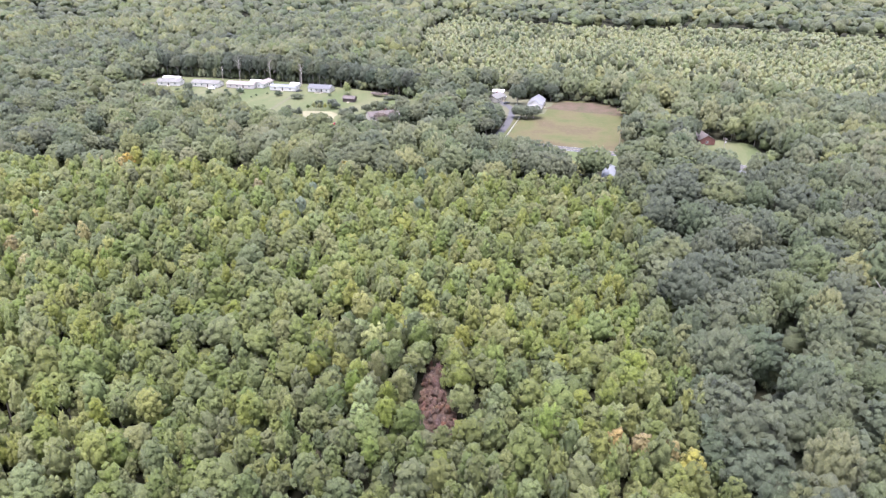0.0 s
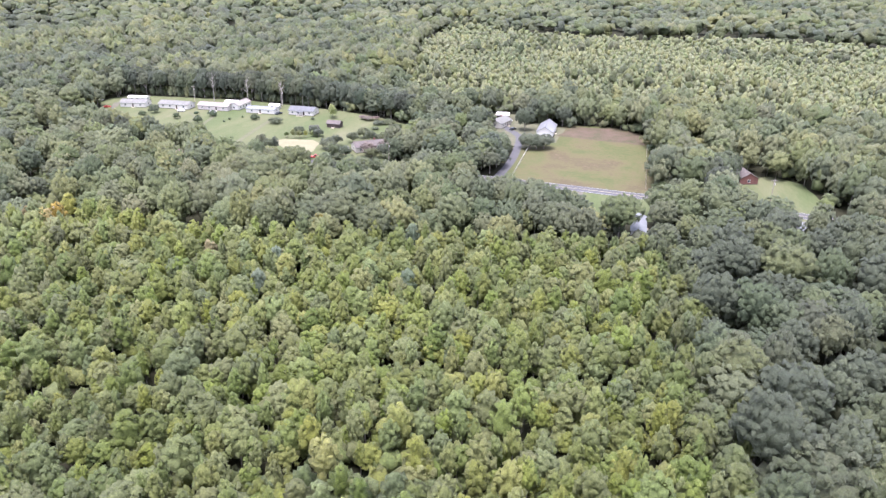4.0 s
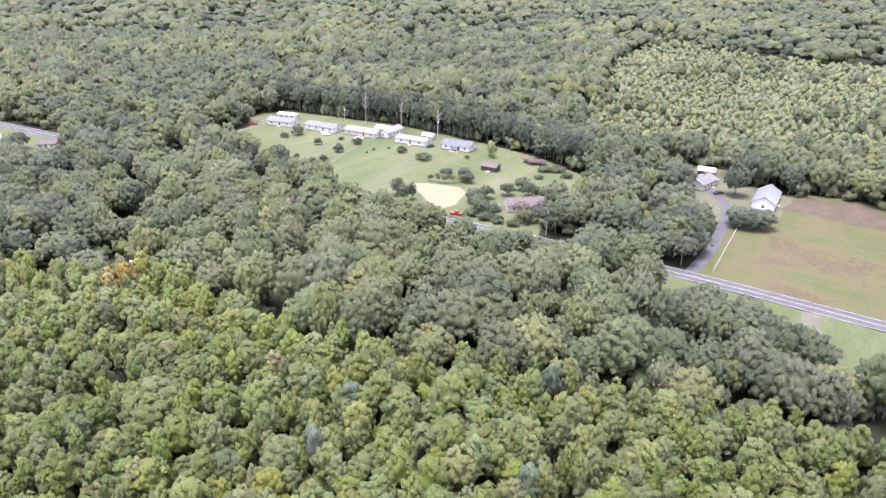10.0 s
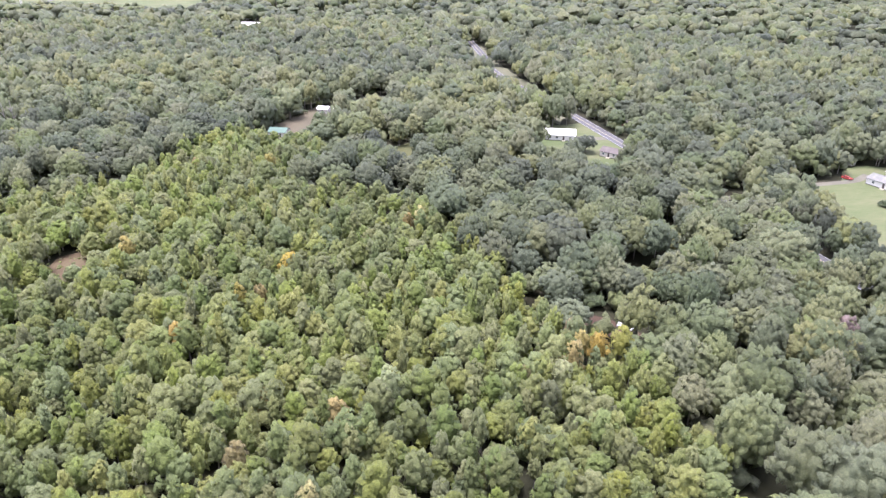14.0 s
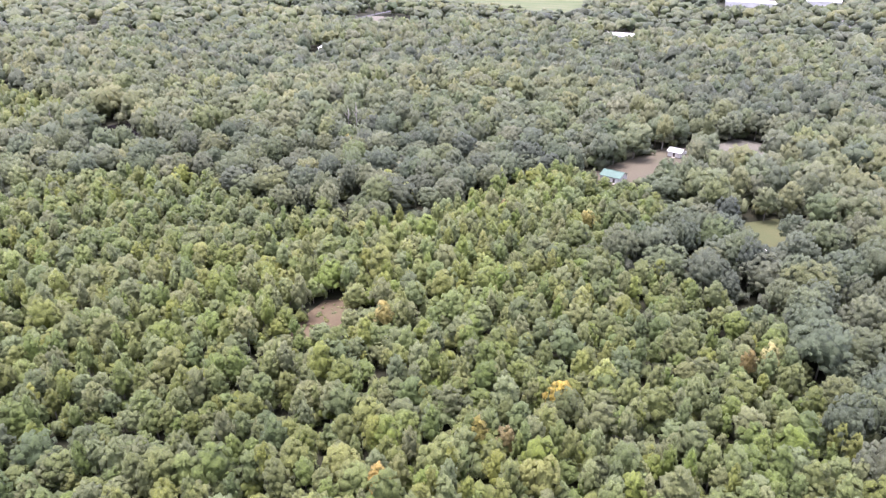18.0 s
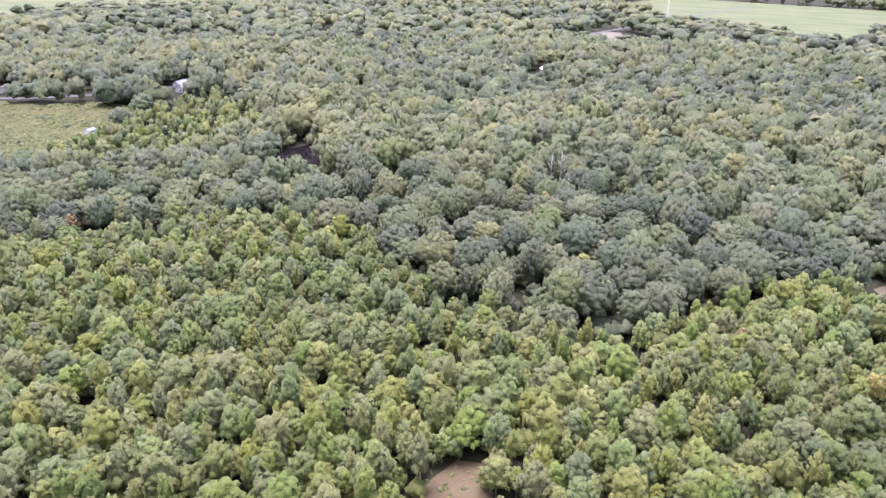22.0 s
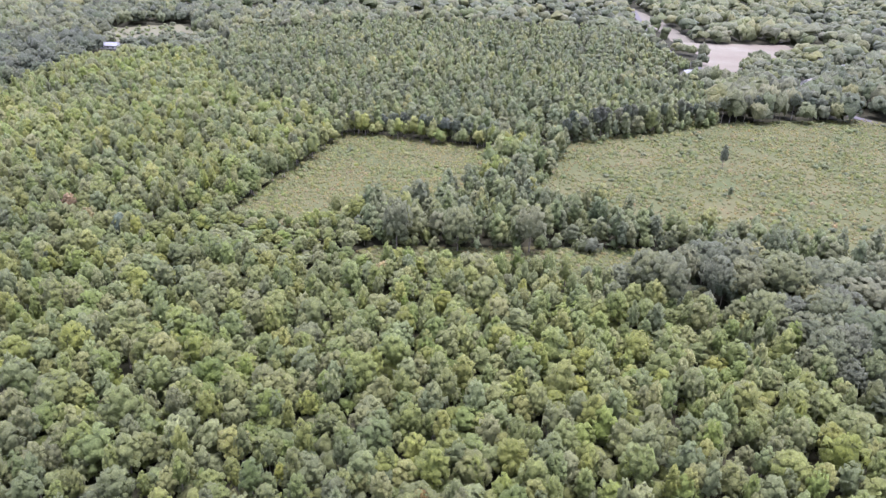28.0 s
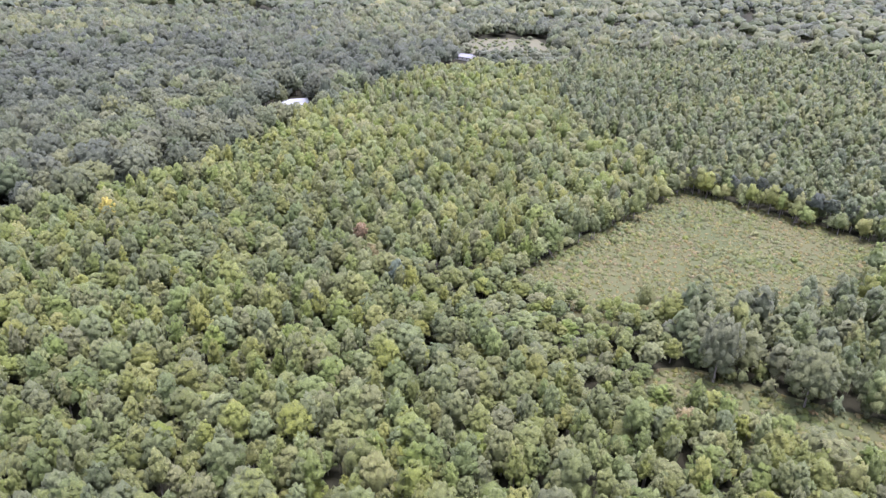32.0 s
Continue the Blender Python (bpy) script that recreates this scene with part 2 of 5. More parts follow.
slate_shingle = plain("slate_shingle", (0.105, 0.108, 0.112), 0.85, 0, 3, 0.25)
brown_shingle = plain("brown_shingle", (0.098, 0.082, 0.074), 0.85, 0, 3, 0.3)
roof_metal = plain("roof_metal", (0.30, 0.30, 0.31), 0.35, 0.4, 1, 0.1)
green_metal = plain("green_metal", (0.062, 0.112, 0.080), 0.7, 0.0, 1, 0.15)
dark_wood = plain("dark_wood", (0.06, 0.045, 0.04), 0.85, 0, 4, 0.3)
pole_wood = plain("pole_wood", (0.30, 0.26, 0.22), 0.85, 0, 4, 0.3)
pale_wood = plain("pale_wood", (0.48, 0.42, 0.33), 0.8, 0, 4, 0.2)
red_car_paint = plain("red_car_paint", (0.32, 0.045, 0.035), 0.3, 0, 1, 0.08, 0)
white_car_paint = plain("white_car_paint", (0.75, 0.75, 0.75), 0.3, 0, 1, 0.05, 0)
dark_car_paint = plain("dark_car_paint", (0.04, 0.045, 0.05), 0.3, 0, 1, 0.1, 0)
rubber = plain("rubber", (0.02, 0.02, 0.02), 0.8)
chrome = plain("chrome", (0.6, 0.6, 0.6), 0.25, 1.0, 1, 0.05, 0)
glass = plain("window_glass", (0.05, 0.06, 0.07), 0.08, 0, 1, 0.1, 0)
insulator = plain("insulator", (0.5, 0.48, 0.45), 0.3)


def water(name, colour, rough, gloss):
    m, n, l, b = material(name)
    co = n.new("ShaderNodeTexCoord").outputs["Object"]
    r = ramp(n, [(0.35, tuple(c * 0.7 for c in colour)), (0.7, colour)])
    l.new(noise_node(n, l, co, 0.08), r.inputs[0])
    l.new(r.outputs[0], b.inputs["Base Color"])
    b.inputs["Roughness"].default_value, b.inputs["IOR"].default_value = rough, 1.33
    b.inputs["Specular IOR Level"].default_value = gloss
    bp = n.new("ShaderNodeBump")
    bp.inputs["Strength"].default_value, bp.inputs["Distance"].default_value = 0.08, 0.1
    l.new(noise_node(n, l, co, 0.8, 3), bp.inputs["Height"])
    l.new(bp.outputs[0], b.inputs["Normal"])
    return m


dark_water = water("dark_water", (0.012, 0.010, 0.012), 0.05, 0.15)
# the pale base colour stands in for sky reflected on the small pond
sky_tint_water = water("sky_tint_water", (0.40, 0.43, 0.45), 0.18, 0.5)

# ---- building helpers ----


def link_mesh(name, bm, mat, parent=None, label=""):
    me = bpy.data.meshes.new(name)
    bm.to_mesh(me)
    bm.free()
    me.materials.append(mat)
    ob = new(name, me)
    if parent:
        ob.parent = parent
    if label:
        ob["label"] = label
    return ob


part = link_mesh


def thing(name, m, label, category, group="", kind=""):
    ob = new(name)
    ob.matrix_basis = m
    return tagged(ob, label, category, group, kind)


def box(bm, x0, x1, y0, y1, z0, z1, bevel=0.0):
    v = [bm.verts.new(p) for p in ((x0, y0, z0), (x1, y0, z0), (x1, y1, z0), (x0, y1, z0), (x0, y0, z1), (x1, y0, z1), (x1, y1, z1), (x0, y1, z1))]
    f = [bm.faces.new([v[k] for k in q]) for q in ((3, 2, 1, 0), (4, 5, 6, 7), (0, 1, 5, 4), (1, 2, 6, 5), (2, 3, 7, 6), (3, 0, 4, 7))]
    if bevel:
        bmesh.ops.bevel(bm, geom=list({e for q in f for e in q.edges}), offset=bevel, segments=2, affect="EDGES")
    return bm


def boxes(*dims, bevel=0.0):
    bm = bmesh.new()
    for d in dims:
        box(bm, *d, bevel=bevel)
    return bm


def tube(points, radii, sides=7):
    """A tapered limb along a line of points."""
    bm = bmesh.new()
    rings = []
    for k, (p, r) in enumerate(zip(points, radii)):
        ahead = Vector(points[min(k + 1, len(points) - 1)]) - Vector(points[max(k - 1, 0)])
        turn = ahead.to_track_quat("Z", "Y").to_matrix()
        rings.append([bm.verts.new(Vector(p) + turn @ Vector((r * math.cos(a), r * math.sin(a), 0))) for a in [math.tau * s / sides for s in range(sides)]])
    for a, b in zip(rings, rings[1:]):
        for s in range(sides):
            bm.faces.new((a[s], a[(s + 1) % sides], b[(s + 1) % sides], b[s]))
    bm.faces.new(rings[0][::-1])
    bm.faces.new(rings[-1])
    return bm


def wavy(points, step=6.0, sway=0.8, seed=0):
    """The outline through the corners given, broken up into short uneven pieces as a mown or grown edge is."""
    rnd, line = random.Random(seed), []
    for (ax, ay), (bx, by) in zip(points, points[1:] + points[:1]):
        n = max(1, int(math.dist((ax, ay), (bx, by)) / step))
        for k in range(n):
            f = k / n
            j = sway if k else 0
            line.append((ax + (bx - ax) * f + rnd.uniform(-j, j), ay + (by - ay) * f + rnd.uniform(-j, j)))
    return line


def sheet(name, points, z, mat, label, category, sway=0.8, seed=0):
    bm = bmesh.new()
    bm.faces.new([bm.verts.new((x, y, z)) for x, y in wavy(points, 6, sway, seed)])
    bmesh.ops.triangulate(bm, faces=bm.faces[:])
    bmesh.ops.recalc_face_normals(bm, faces=bm.faces[:])
    if sum(f.normal.z for f in bm.faces) < 0:
        bmesh.ops.reverse_faces(bm, faces=bm.faces[:])
    return tagged(link_mesh(name, bm, mat), label, category, kind="structure")


def wider(points, by):
    """The outline moved outwards, so that the ground goes on under the first trees."""
    area = sum(ax * cy - cx * ay for (ax, ay), (cx, cy) in zip(points, points[1:] + points[:1]))
    grown = []
    for k, (x, y) in enumerate(points):
        (ax, ay), (cx, cy) = points[k - 1], points[(k + 1) % len(points)]
        ux, uy, vx, vy = x - ax, y - ay, cx - x, cy - y
        du, dv = math.hypot(ux, uy), math.hypot(vx, vy)
        nx, ny = uy / du + vy / dv, -ux / du - vx / dv
        d = (math.hypot(nx, ny) or 1) * (1 if area > 0 else -1)
        grown.append((x + nx / d * by, y + ny / d * by))
    return grown


def strip(points, width, z, thick=0.0, offset=0.0):
    """A band of ground along a line."""
    bm = bmesh.new()
    left, right = [], []
    for k, (x, y) in enumerate(points):
        ax, ay = points[max(k - 1, 0)]
        bx, by = points[min(k + 1, len(points) - 1)]
        d = math.hypot(bx - ax, by - ay)
        nx, ny = -(by - ay) / d, (bx - ax) / d
        left.append(bm.verts.new((x + nx * (offset + width / 2), y + ny * (offset + width / 2), z)))
        right.append(bm.verts.new((x + nx * (offset - width / 2), y + ny * (offset - width / 2), z)))
    for k in range(len(points) - 1):
        bm.faces.new((right[k], right[k + 1], left[k + 1], left[k]))
    if thick:
        made = bmesh.ops.extrude_face_region(bm, geom=bm.faces[:])
        bmesh.ops.translate(bm, verts=[v for v in made["geom"] if isinstance(v, bmesh.types.BMVert)], vec=(0, 0, thick))
        bmesh.ops.recalc_face_normals(bm, faces=bm.faces[:])
    return bm


def smooth_line(points, step=12.0):
    """A curve through the points of the plan."""
    p = [Vector(q) for q in points]
    p = [2 * p[0] - p[1]] + p + [2 * p[-1] - p[-2]]
    line = []
    for a, b, c, d in zip(p, p[1:], p[2:], p[3:]):
        n = max(2, int((c - b).length / step))
        for k in range(n):
            t = k / n
            line.append(tuple(0.5 * (2 * b + (c - a) * t + (2 * a - 5 * b + 4 * c - d) * t * t + (3 * b - a - 3 * c + d) * t ** 3)))
    return line + [tuple(p[-2])]


def inside(px, py, poly):
    """Which of the points lie inside a polygon of the plan."""
    hit = np.zeros(px.shape, bool)
    for (ax, ay), (bx, by) in zip(poly, poly[1:] + poly[:1]):
        if ay != by:
            hit ^= ((ay > py) != (by > py)) & (px < (bx - ax) * (py - ay) / (by - ay) + ax)
    return hit


def off_line(px, py, line):
    """The distance of points from a line of the plan."""
    best = np.full(px.shape, 1e9)
    for (ax, ay), (bx, by) in zip(line, line[1:]):
        dx, dy = bx - ax, by - ay
        t = np.clip(((px - ax) * dx + (py - ay) * dy) / max(dx * dx + dy * dy, 1e-9), 0, 1)
        best = np.minimum(best, np.hypot(px - ax - t * dx, py - ay - t * dy))
    return best


# ---- the plan ----
ROAD = smooth_line([(1500, 300), (500, 325), (130, 334), (36, 341), (-68, 349), (-150, 349), (-320, 344), (-450, 341), (-590, 334), (-694, 349), (-900, 370), (-1500, 420)])
SOUTH_ROAD = smooth_line([(-97, -900), (-150, -700), (-215, -520), (-327, -390), (-390, -348), (-440, -300), (-520, -270), (-800, -190), (-1400, -120)])
DRIVE = smooth_line([(-68, 349), (-66, 375), (-67, 402), (-70, 424), (-78, 436), (-86, 452)], 5)
SIDE_DRIVE = smooth_line([(-311, 344), (-312, 362), (-318, 385), (-319, 404), (-320, 418), (-326, 430)], 5)
LAWN_HOMES = [(-309, 366), (-319, 388), (-321, 412), (-336, 426), (-338, 440), (-330, 452), (-250, 459), (-195, 452), (-160, 444), (-126, 424), (-121, 402), (-126, 380), (-122, 353), (-225, 353), (-245, 360), (-268, 367), (-290, 373)]
FIELD_E = [(-64, 353), (-65, 402), (-58, 440), (-43, 452), (-24, 455), (-9, 445), (-3, 425), (-3, 350)]
LAWN_S = [(-75, 346), (-2, 341), (-1, 316), (-14, 313), (-24, 314), (-45, 316), (-72, 322)]
YARD_E = [(33, 346), (30, 360), (33, 373), (50, 384), (60, 378), (64, 345)]
YARD_ES = [(30, 338), (70, 333), (66, 312), (40, 318)]
YARD_N = [(-66, 404), (-52, 418), (-50, 446), (-64, 452), (-72, 444), (-78, 470), (-94, 470), (-98, 448), (-90, 428), (-84, 412), (-74, 402)]
YARD_W = [(-437, 172), (-446, 164), (-470, 178), (-498, 194), (-502, 206), (-470, 206), (-448, 196)]
YARD_WN = [(-466, 218), (-480, 208), (-500, 212), (-528, 230), (-520, 245), (-492, 240), (-470, 238)]
GLADE_W = [(-380, 208), (-396, 212), (-412, 236), (-402, 252), (-388, 240), (-372, 224)]
YARD_WHITE = [(-434, 337), (-430, 312), (-416, 298), (-398, 302), (-366, 294), (-340, 302), (-356, 328), (-395, 338)]
GLADE_FAR_W = [(-660, 345), (-664, 352), (-720, 358), (-716, 338), (-668, 336)]
POND_DARK = [(-414, -80), (-420, -91), (-432, -100), (-450, -97), (-456, -89), (-442, -74), (-428, -66), (-418, -70)]
POND_BANK_W = [(-414, -80), (-418, -70), (-428, -66), (-410, -44), (-394, -58)]
BELT = [(-148, -108), (-160, -102), (-200, -119), (-250, -145), (-312, -150), (-332, -170), (-250, -160), (-196, -168), (-172, -170), (-150, -127)]
EDGE_N = [(-358, 446), (-340, 453), (-250, 459), (-198, 454), (-194, 476), (-250, 482), (-348, 476), (-364, 456)]
SCRUB = [(-330, -168), (-405, -192), (-450, -222), (-500, -225), (-480, -170), (-446, -112), (-412, -112), (-398, -96), (-352, -140)]
BARE_E = [(-51, 430), (-28, 427), (-4, 425), (-8, 444), (-24, 455), (-43, 452)]
POND_PALE = [(131, -138), (136, -134), (148, -140), (155, -152), (152, -162), (143, -158), (132, -148)]
POND_BANK = [(138, -124), (88, -100), (102, -144), (142, -160), (132, -142), (128, -126)]
GLADE_SE = [(290, -405), (228, -352), (196, -372), (180, -400), (205, -430), (258, -462)]
FIELD_A = [(-102, -97), (-84, -213), (-120, -219), (-158, -224), (-172, -170), (-150, -128), (-128, -108)]
FIELD_B = [(-196, -168), (-188, -250), (-252, -328), (-318, -374), (-330, -384), (-386, -344), (-398, -318), (-410, -292), (-436, -262), (-448, -225), (-405, -194), (-330, -170), (-250, -160)]
STRIP_S = [(-154, -86), (-164, -101), (-200, -118), (-240, -138), (-254, -143), (-258, -128), (-222, -107), (-190, -94)]
CLAY_LOT = [(-186, -632), (-210, -640), (-282, -676), (-300, -640), (-262, -560), (-246, -490), (-226, -488), (-222, -560)]
CLAY_LOT_N = [(-80, -870), (-130, -780), (-186, -632), (-206, -640), (-150, -790), (-106, -880)]
ROAD_GAP = [(-690, 350), (-668, 326), (-610, 322), (-540, 320), (-470, 318), (-440, 326), (-470, 342), (-600, 343)]
PALE_W = [(-905, -128), (-950, -128), (-985, -150), (-960, -176), (-930, -165)]
FAR_FIELD_W = [(-1200, -200), (-1145, -60), (-1065, 70), (-1180, 110), (-1480, 60), (-1480, -260), (-1300, -300)]
FAR_FIELD_SW = [(-614, -855), (-640, -792), (-750, -850), (-945, -722), (-1010, -628), (-1150, -700), (-940, -1050), (-690, -1010)]
FAR_FIELD_SE = [(470, -300), (540, -330), (600, -290), (640, -180), (600, -170), (540, -270)]
SAND = [(-193, 377), (-187, 382), (-172, 385), (-166, 380), (-163, 366), (-166, 357), (-173, 361), (-183, 370)]
VERGE_N = [(-162, 352), (-122, 352), (-110, 341), (-126, 333), (-152, 337)]
CAR_GAP = [(-217, 258), (-224, 256), (-232, 249), (-236, 253), (-229, 261), (-220, 266)]
BARE_A = [(-279, 100), (-288, 100), (-303, 101), (-306, 107), (-297, 112), (-292, 119), (-288, 112), (-282, 106)]
BARE_B = [(-42, 142), (-39, 127), (-37.5, 118), (-32.5, 113), (-28, 113), (-29, 123.5), (-33.5, 131), (-38.5, 143)]
BARE_C = [(-354, 110), (-358, 108), (-364, 118), (-360, 122), (-355, 118)]
OPEN = [POND_BANK, POND_BANK_W, LAWN_HOMES, VERGE_N, FIELD_E, LAWN_S, YARD_E, YARD_ES, YARD_N, YARD_W, YARD_WN, GLADE_W, YARD_WHITE, GLADE_FAR_W, POND_DARK, POND_PALE, GLADE_SE, FIELD_A, FIELD_B,
        STRIP_S, FAR_FIELD_W, FAR_FIELD_SW, FAR_FIELD_SE, CLAY_LOT, CLAY_LOT_N, PALE_W, ROAD_GAP, CAR_GAP, BARE_A, BARE_B, BARE_C]
HOUSES = [(-6, 306, 6), (-424, 366, 8), (-710, -95, 14), (-880, 146, 22), (-1275, 300, 48), (-1330, 400, 36), (-494, -256, 9), (-502, -270, 8), (-393, -357, 8), (-420, -345, 7), (-222, -470, 12), (-300, -480, 9),
          (-330, -560, 9), (205, -330, 11), (52, 320, 8), (20, 400, 6), (-374, 230, 9), (-443, 171, 9), (-434, 170, 8), (-470, 234, 9), (40, 379, 9), (-412, 316, 13), (-138, 376, 9), (-85, 460, 6), (-84, 443, 8), (-374, 328, 6), (-487, 199, 5), (-463, 42, 2)]
STAND = [(24, 20), (27, 110), (22, 140), (14, 214), (9, 284), (-62, 271), (-122, 257), (-160, 253), (-190, 258), (-218, 245), (-276, 231), (-306, 231), (-335, 209), (-346, 178), (-400, 204), (-436, 168), (-424, 140), (-366, 112),
         (-358, 100), (-352, 62), (-376, 14), (-357, -40), (-330, -48), (-280, -102), (-222, -106), (-158, -88), (-100, -92), (-80, -216), (0, -240), (110, -330), (200, -330), (96, -128), (45, -55)]
NORTH_PINES = [(-166, 514), (-140, 470), (-100, 482), (-45, 505), (0, 500), (62, 478), (300, 470), (520, 560), (420, 800), (110, 860), (-60, 820), (-182, 868), (-228, 930), (-210, 700)]
SOUTH_WOOD = [(-80, -216), (-158, -224), (-172, -170), (-196, -168), (-188, -250), (-252, -328), (-210, -520), (-120, -640), (60, -560), (154, -430), (110, -330), (0, -240)]
# eastern woods: darker leaf tint, partly shade and lens falloff put into colour
SHADE_TINT_WOOD = [(0, 225), (30, 20), (45, -55), (96, -128), (200, -330), (420, -300), (420, 330), (-4, 300)]
FRINGE = [(-175, -84), (-92, -80), (-66, -216), (-110, -228), (-172, -228), (-180, -170), (-152, -112)]
PLOTS = [(-66, 112, -26, 154)]      # x0, y0, x1, y1
LOW = [([(-200, 345), (-118, 345), (-104, 300), (-172, 300)], 0.8), ([(-436, 168), (-392, 168), (-396, 202), (-448, 198)], 0.68), ([(-304, 116), (-290, 128), (-272, 116), (-264, 96), (-278, 94), (-285, 104)], 0.6),
       ([(-320, -640), (-180, -640), (-170, -430), (-300, -430)], 0.62), ([(-910, -190), (-960, -100), (-850, -60), (-820, -120)], 0.5), ([(180, -420), (230, -340), (170, -290), (120, -360)], 0.55),
       ([(-1200, -225), (-1140, -50), (-1060, 80), (-980, 60), (-1060, -200)], 0.5), ([(-640, -780), (-560, -760), (-560, -700), (-900, -640), (-940, -720), (-740, -850)], 0.55),
       ([(-175, -72), (-92, -72), (-88, -106), (-150, -112), (-172, -100)], 0.6)]      # younger, lower growth
FLIGHT = [(0, 0), (-26, 107), (-47, 158), (-105, 186), (-172, 178), (-236, 145), (-268, 84), (-240, 37)]

# ---- trees ----


def ball(count):
    """Points spread evenly over a sphere, with the triangles between them."""
    k = np.arange(count) + 0.5
    z, a = 1 - 2 * k / count, k * 2.39996
    p = np.stack([np.sqrt(1 - z * z) * np.cos(a), np.sqrt(1 - z * z) * np.sin(a), z], -1)
    bm = bmesh.new()
    verts = [bm.verts.new(q) for q in p]
    bm.verts.index_update()
    bmesh.ops.convex_hull(bm, input=verts)
    bm.normal_update()
    tris = [[v.index for v in f.verts] if f.normal.dot(f.calc_center_median()) > 0 else [v.index for v in f.verts][::-1] for f in bm.faces]
    bm.free()
    return p, np.array([q for q in tris if p[q, 2].mean() > -0.62])


BALLS = {}


def crown(rng, kind, clumps, lobes, tall=2.4, points=6):
    """A crown of unit height and half width: a rounded mass that swells into lobes, covered with ragged caps of leaves whose tops catch the light and whose rims shade
    what lies below. tall: how many half widths the crown is high. Returns points, triangles, outward directions and how loose the leaves are."""
    count = lobes * 5 if lobes > 5 else lobes * 4 + 4
    if count not in BALLS:
        BALLS[count] = ball(count)
    d, tris = BALLS[count]
    turn = rng.uniform(0, 6.3)
    d = d @ np.array([[math.cos(turn), -math.sin(turn), 0], [math.sin(turn), math.cos(turn), 0], [0, 0, 1]])
    k = np.arange(lobes) + 0.5
    z = 1 - 1.45 * k / lobes      # the lobes sit on the upper part
    a = k * 2.39996 + rng.uniform(-0.35, 0.35, lobes) + rng.uniform(0, 6.3)
    c = np.stack([np.sqrt(1 - z * z) * np.cos(a), np.sqrt(1 - z * z) * np.sin(a), z], -1) + rng.normal(size=(lobes, 3)) * 0.12
    c /= np.linalg.norm(c, axis=1, keepdims=True)
    reach = rng.uniform(0.8, 1.25, lobes) * 2.3 / math.sqrt(lobes)
    swell = rng.uniform(0.7, 1.15, lobes)
    deep = {"dome": 0.42, "egg": 0.38, "cone": 0.34}[kind]

    def shape(q):
        far = np.linalg.norm(q[:, None] - c[None], axis=2) / reach
        r = 1 - deep + deep * (swell * np.clip(1.15 - far ** 2, 0, 1)).max(1)
        p = q * r[:, None]
        h = np.clip(0.5 + 0.5 * p[:, 2], 0, 1.05)
        w = {"dome": 1.02 - 0.06 * h, "egg": 1.22 - 0.50 * h, "cone": 1.22 - 0.72 * h}[kind]
        return np.stack([p[:, 0] * w, p[:, 1] * w, h], -1)

    body = shape(d)
    body = (body - (0, 0, 0.4)) * ((0.72 if clumps > 20 else 0.88 if clumps else 1.0) + rng.normal(size=(count, 1)) * 0.06) + (0, 0, 0.4)
    vn = np.zeros_like(body)
    f = np.cross(body[tris[:, 1]] - body[tris[:, 0]], (body[tris[:, 2]] - body[tris[:, 0]]))
    for j in range(3):
        np.add.at(vn, tris[:, j], f)
    vn /= np.linalg.norm(vn, axis=1, keepdims=True) + 1e-9
    P, T, O, L = [body], [tris], [vn + d * 0.35], [np.zeros(count)]
    n = count
    if clumps:
        k = np.arange(clumps) + 0.5
        z = 1 - 1.42 * k / clumps
        a = k * 2.39996 + rng.uniform(0, 6.3)
        q = np.stack([np.sqrt(1 - z * z) * np.cos(a), np.sqrt(1 - z * z) * np.sin(a), z], -1) + rng.normal(size=(clumps, 3)) * 0.8 / math.sqrt(clumps)
        q /= np.linalg.norm(q, axis=1, keepdims=True)
        at = shape(q) * (1, 1, tall)
        size = {"dome": 2.6, "egg": 2.35, "cone": 2.25}[kind] * (0.62 + 0.16 * tall) / math.sqrt(clumps) * min(1.0, 0.5 + clumps / 40)
        fan = np.array([(0, j + 1, (j + 1) % points + 1) for j in range(points)])
        for p, e in zip(at, q):      # a cap: a top and a jagged rim that hangs a little
            axis = e * (0.8, 0.8, 0.6) + (0, 0, 0.75) + rng.normal(size=3) * 0.22
            axis /= np.linalg.norm(axis)
            u = np.cross(axis, rng.normal(size=3))
            u /= np.linalg.norm(u)
            v = np.cross(axis, u)
            s = size * rng.uniform(0.6, 1.2)
            p = p - e * (s * rng.uniform(-0.05, 0.4))
            a = (np.arange(points) + rng.uniform(-0.25, 0.25, points)) * math.tau / points
            r = s * rng.uniform(0.42, 1.15, points)[:, None]
            side = np.outer(np.cos(a), u) + np.outer(np.sin(a), v)
            rim = p + side * r - axis * r * rng.uniform(0.15, 0.95, (points, 1))
            P.append(np.concatenate([(p + axis * s * rng.uniform(0.3, 0.6))[None], rim]) / (1, 1, tall))
            O.append(np.concatenate([(axis * 0.7 + e * 0.3)[None], side * 0.62 + e * 0.5 + (0, 0, 0.1)]))
            T.append(fan + n)
            L.append(np.concatenate([[0.5], np.full(points, 1.14)]))
            n += points + 1
    O = np.concatenate(O)
    return np.concatenate(P), np.concatenate(T), O / np.linalg.norm(O, axis=1, keepdims=True), np.concatenate(L)


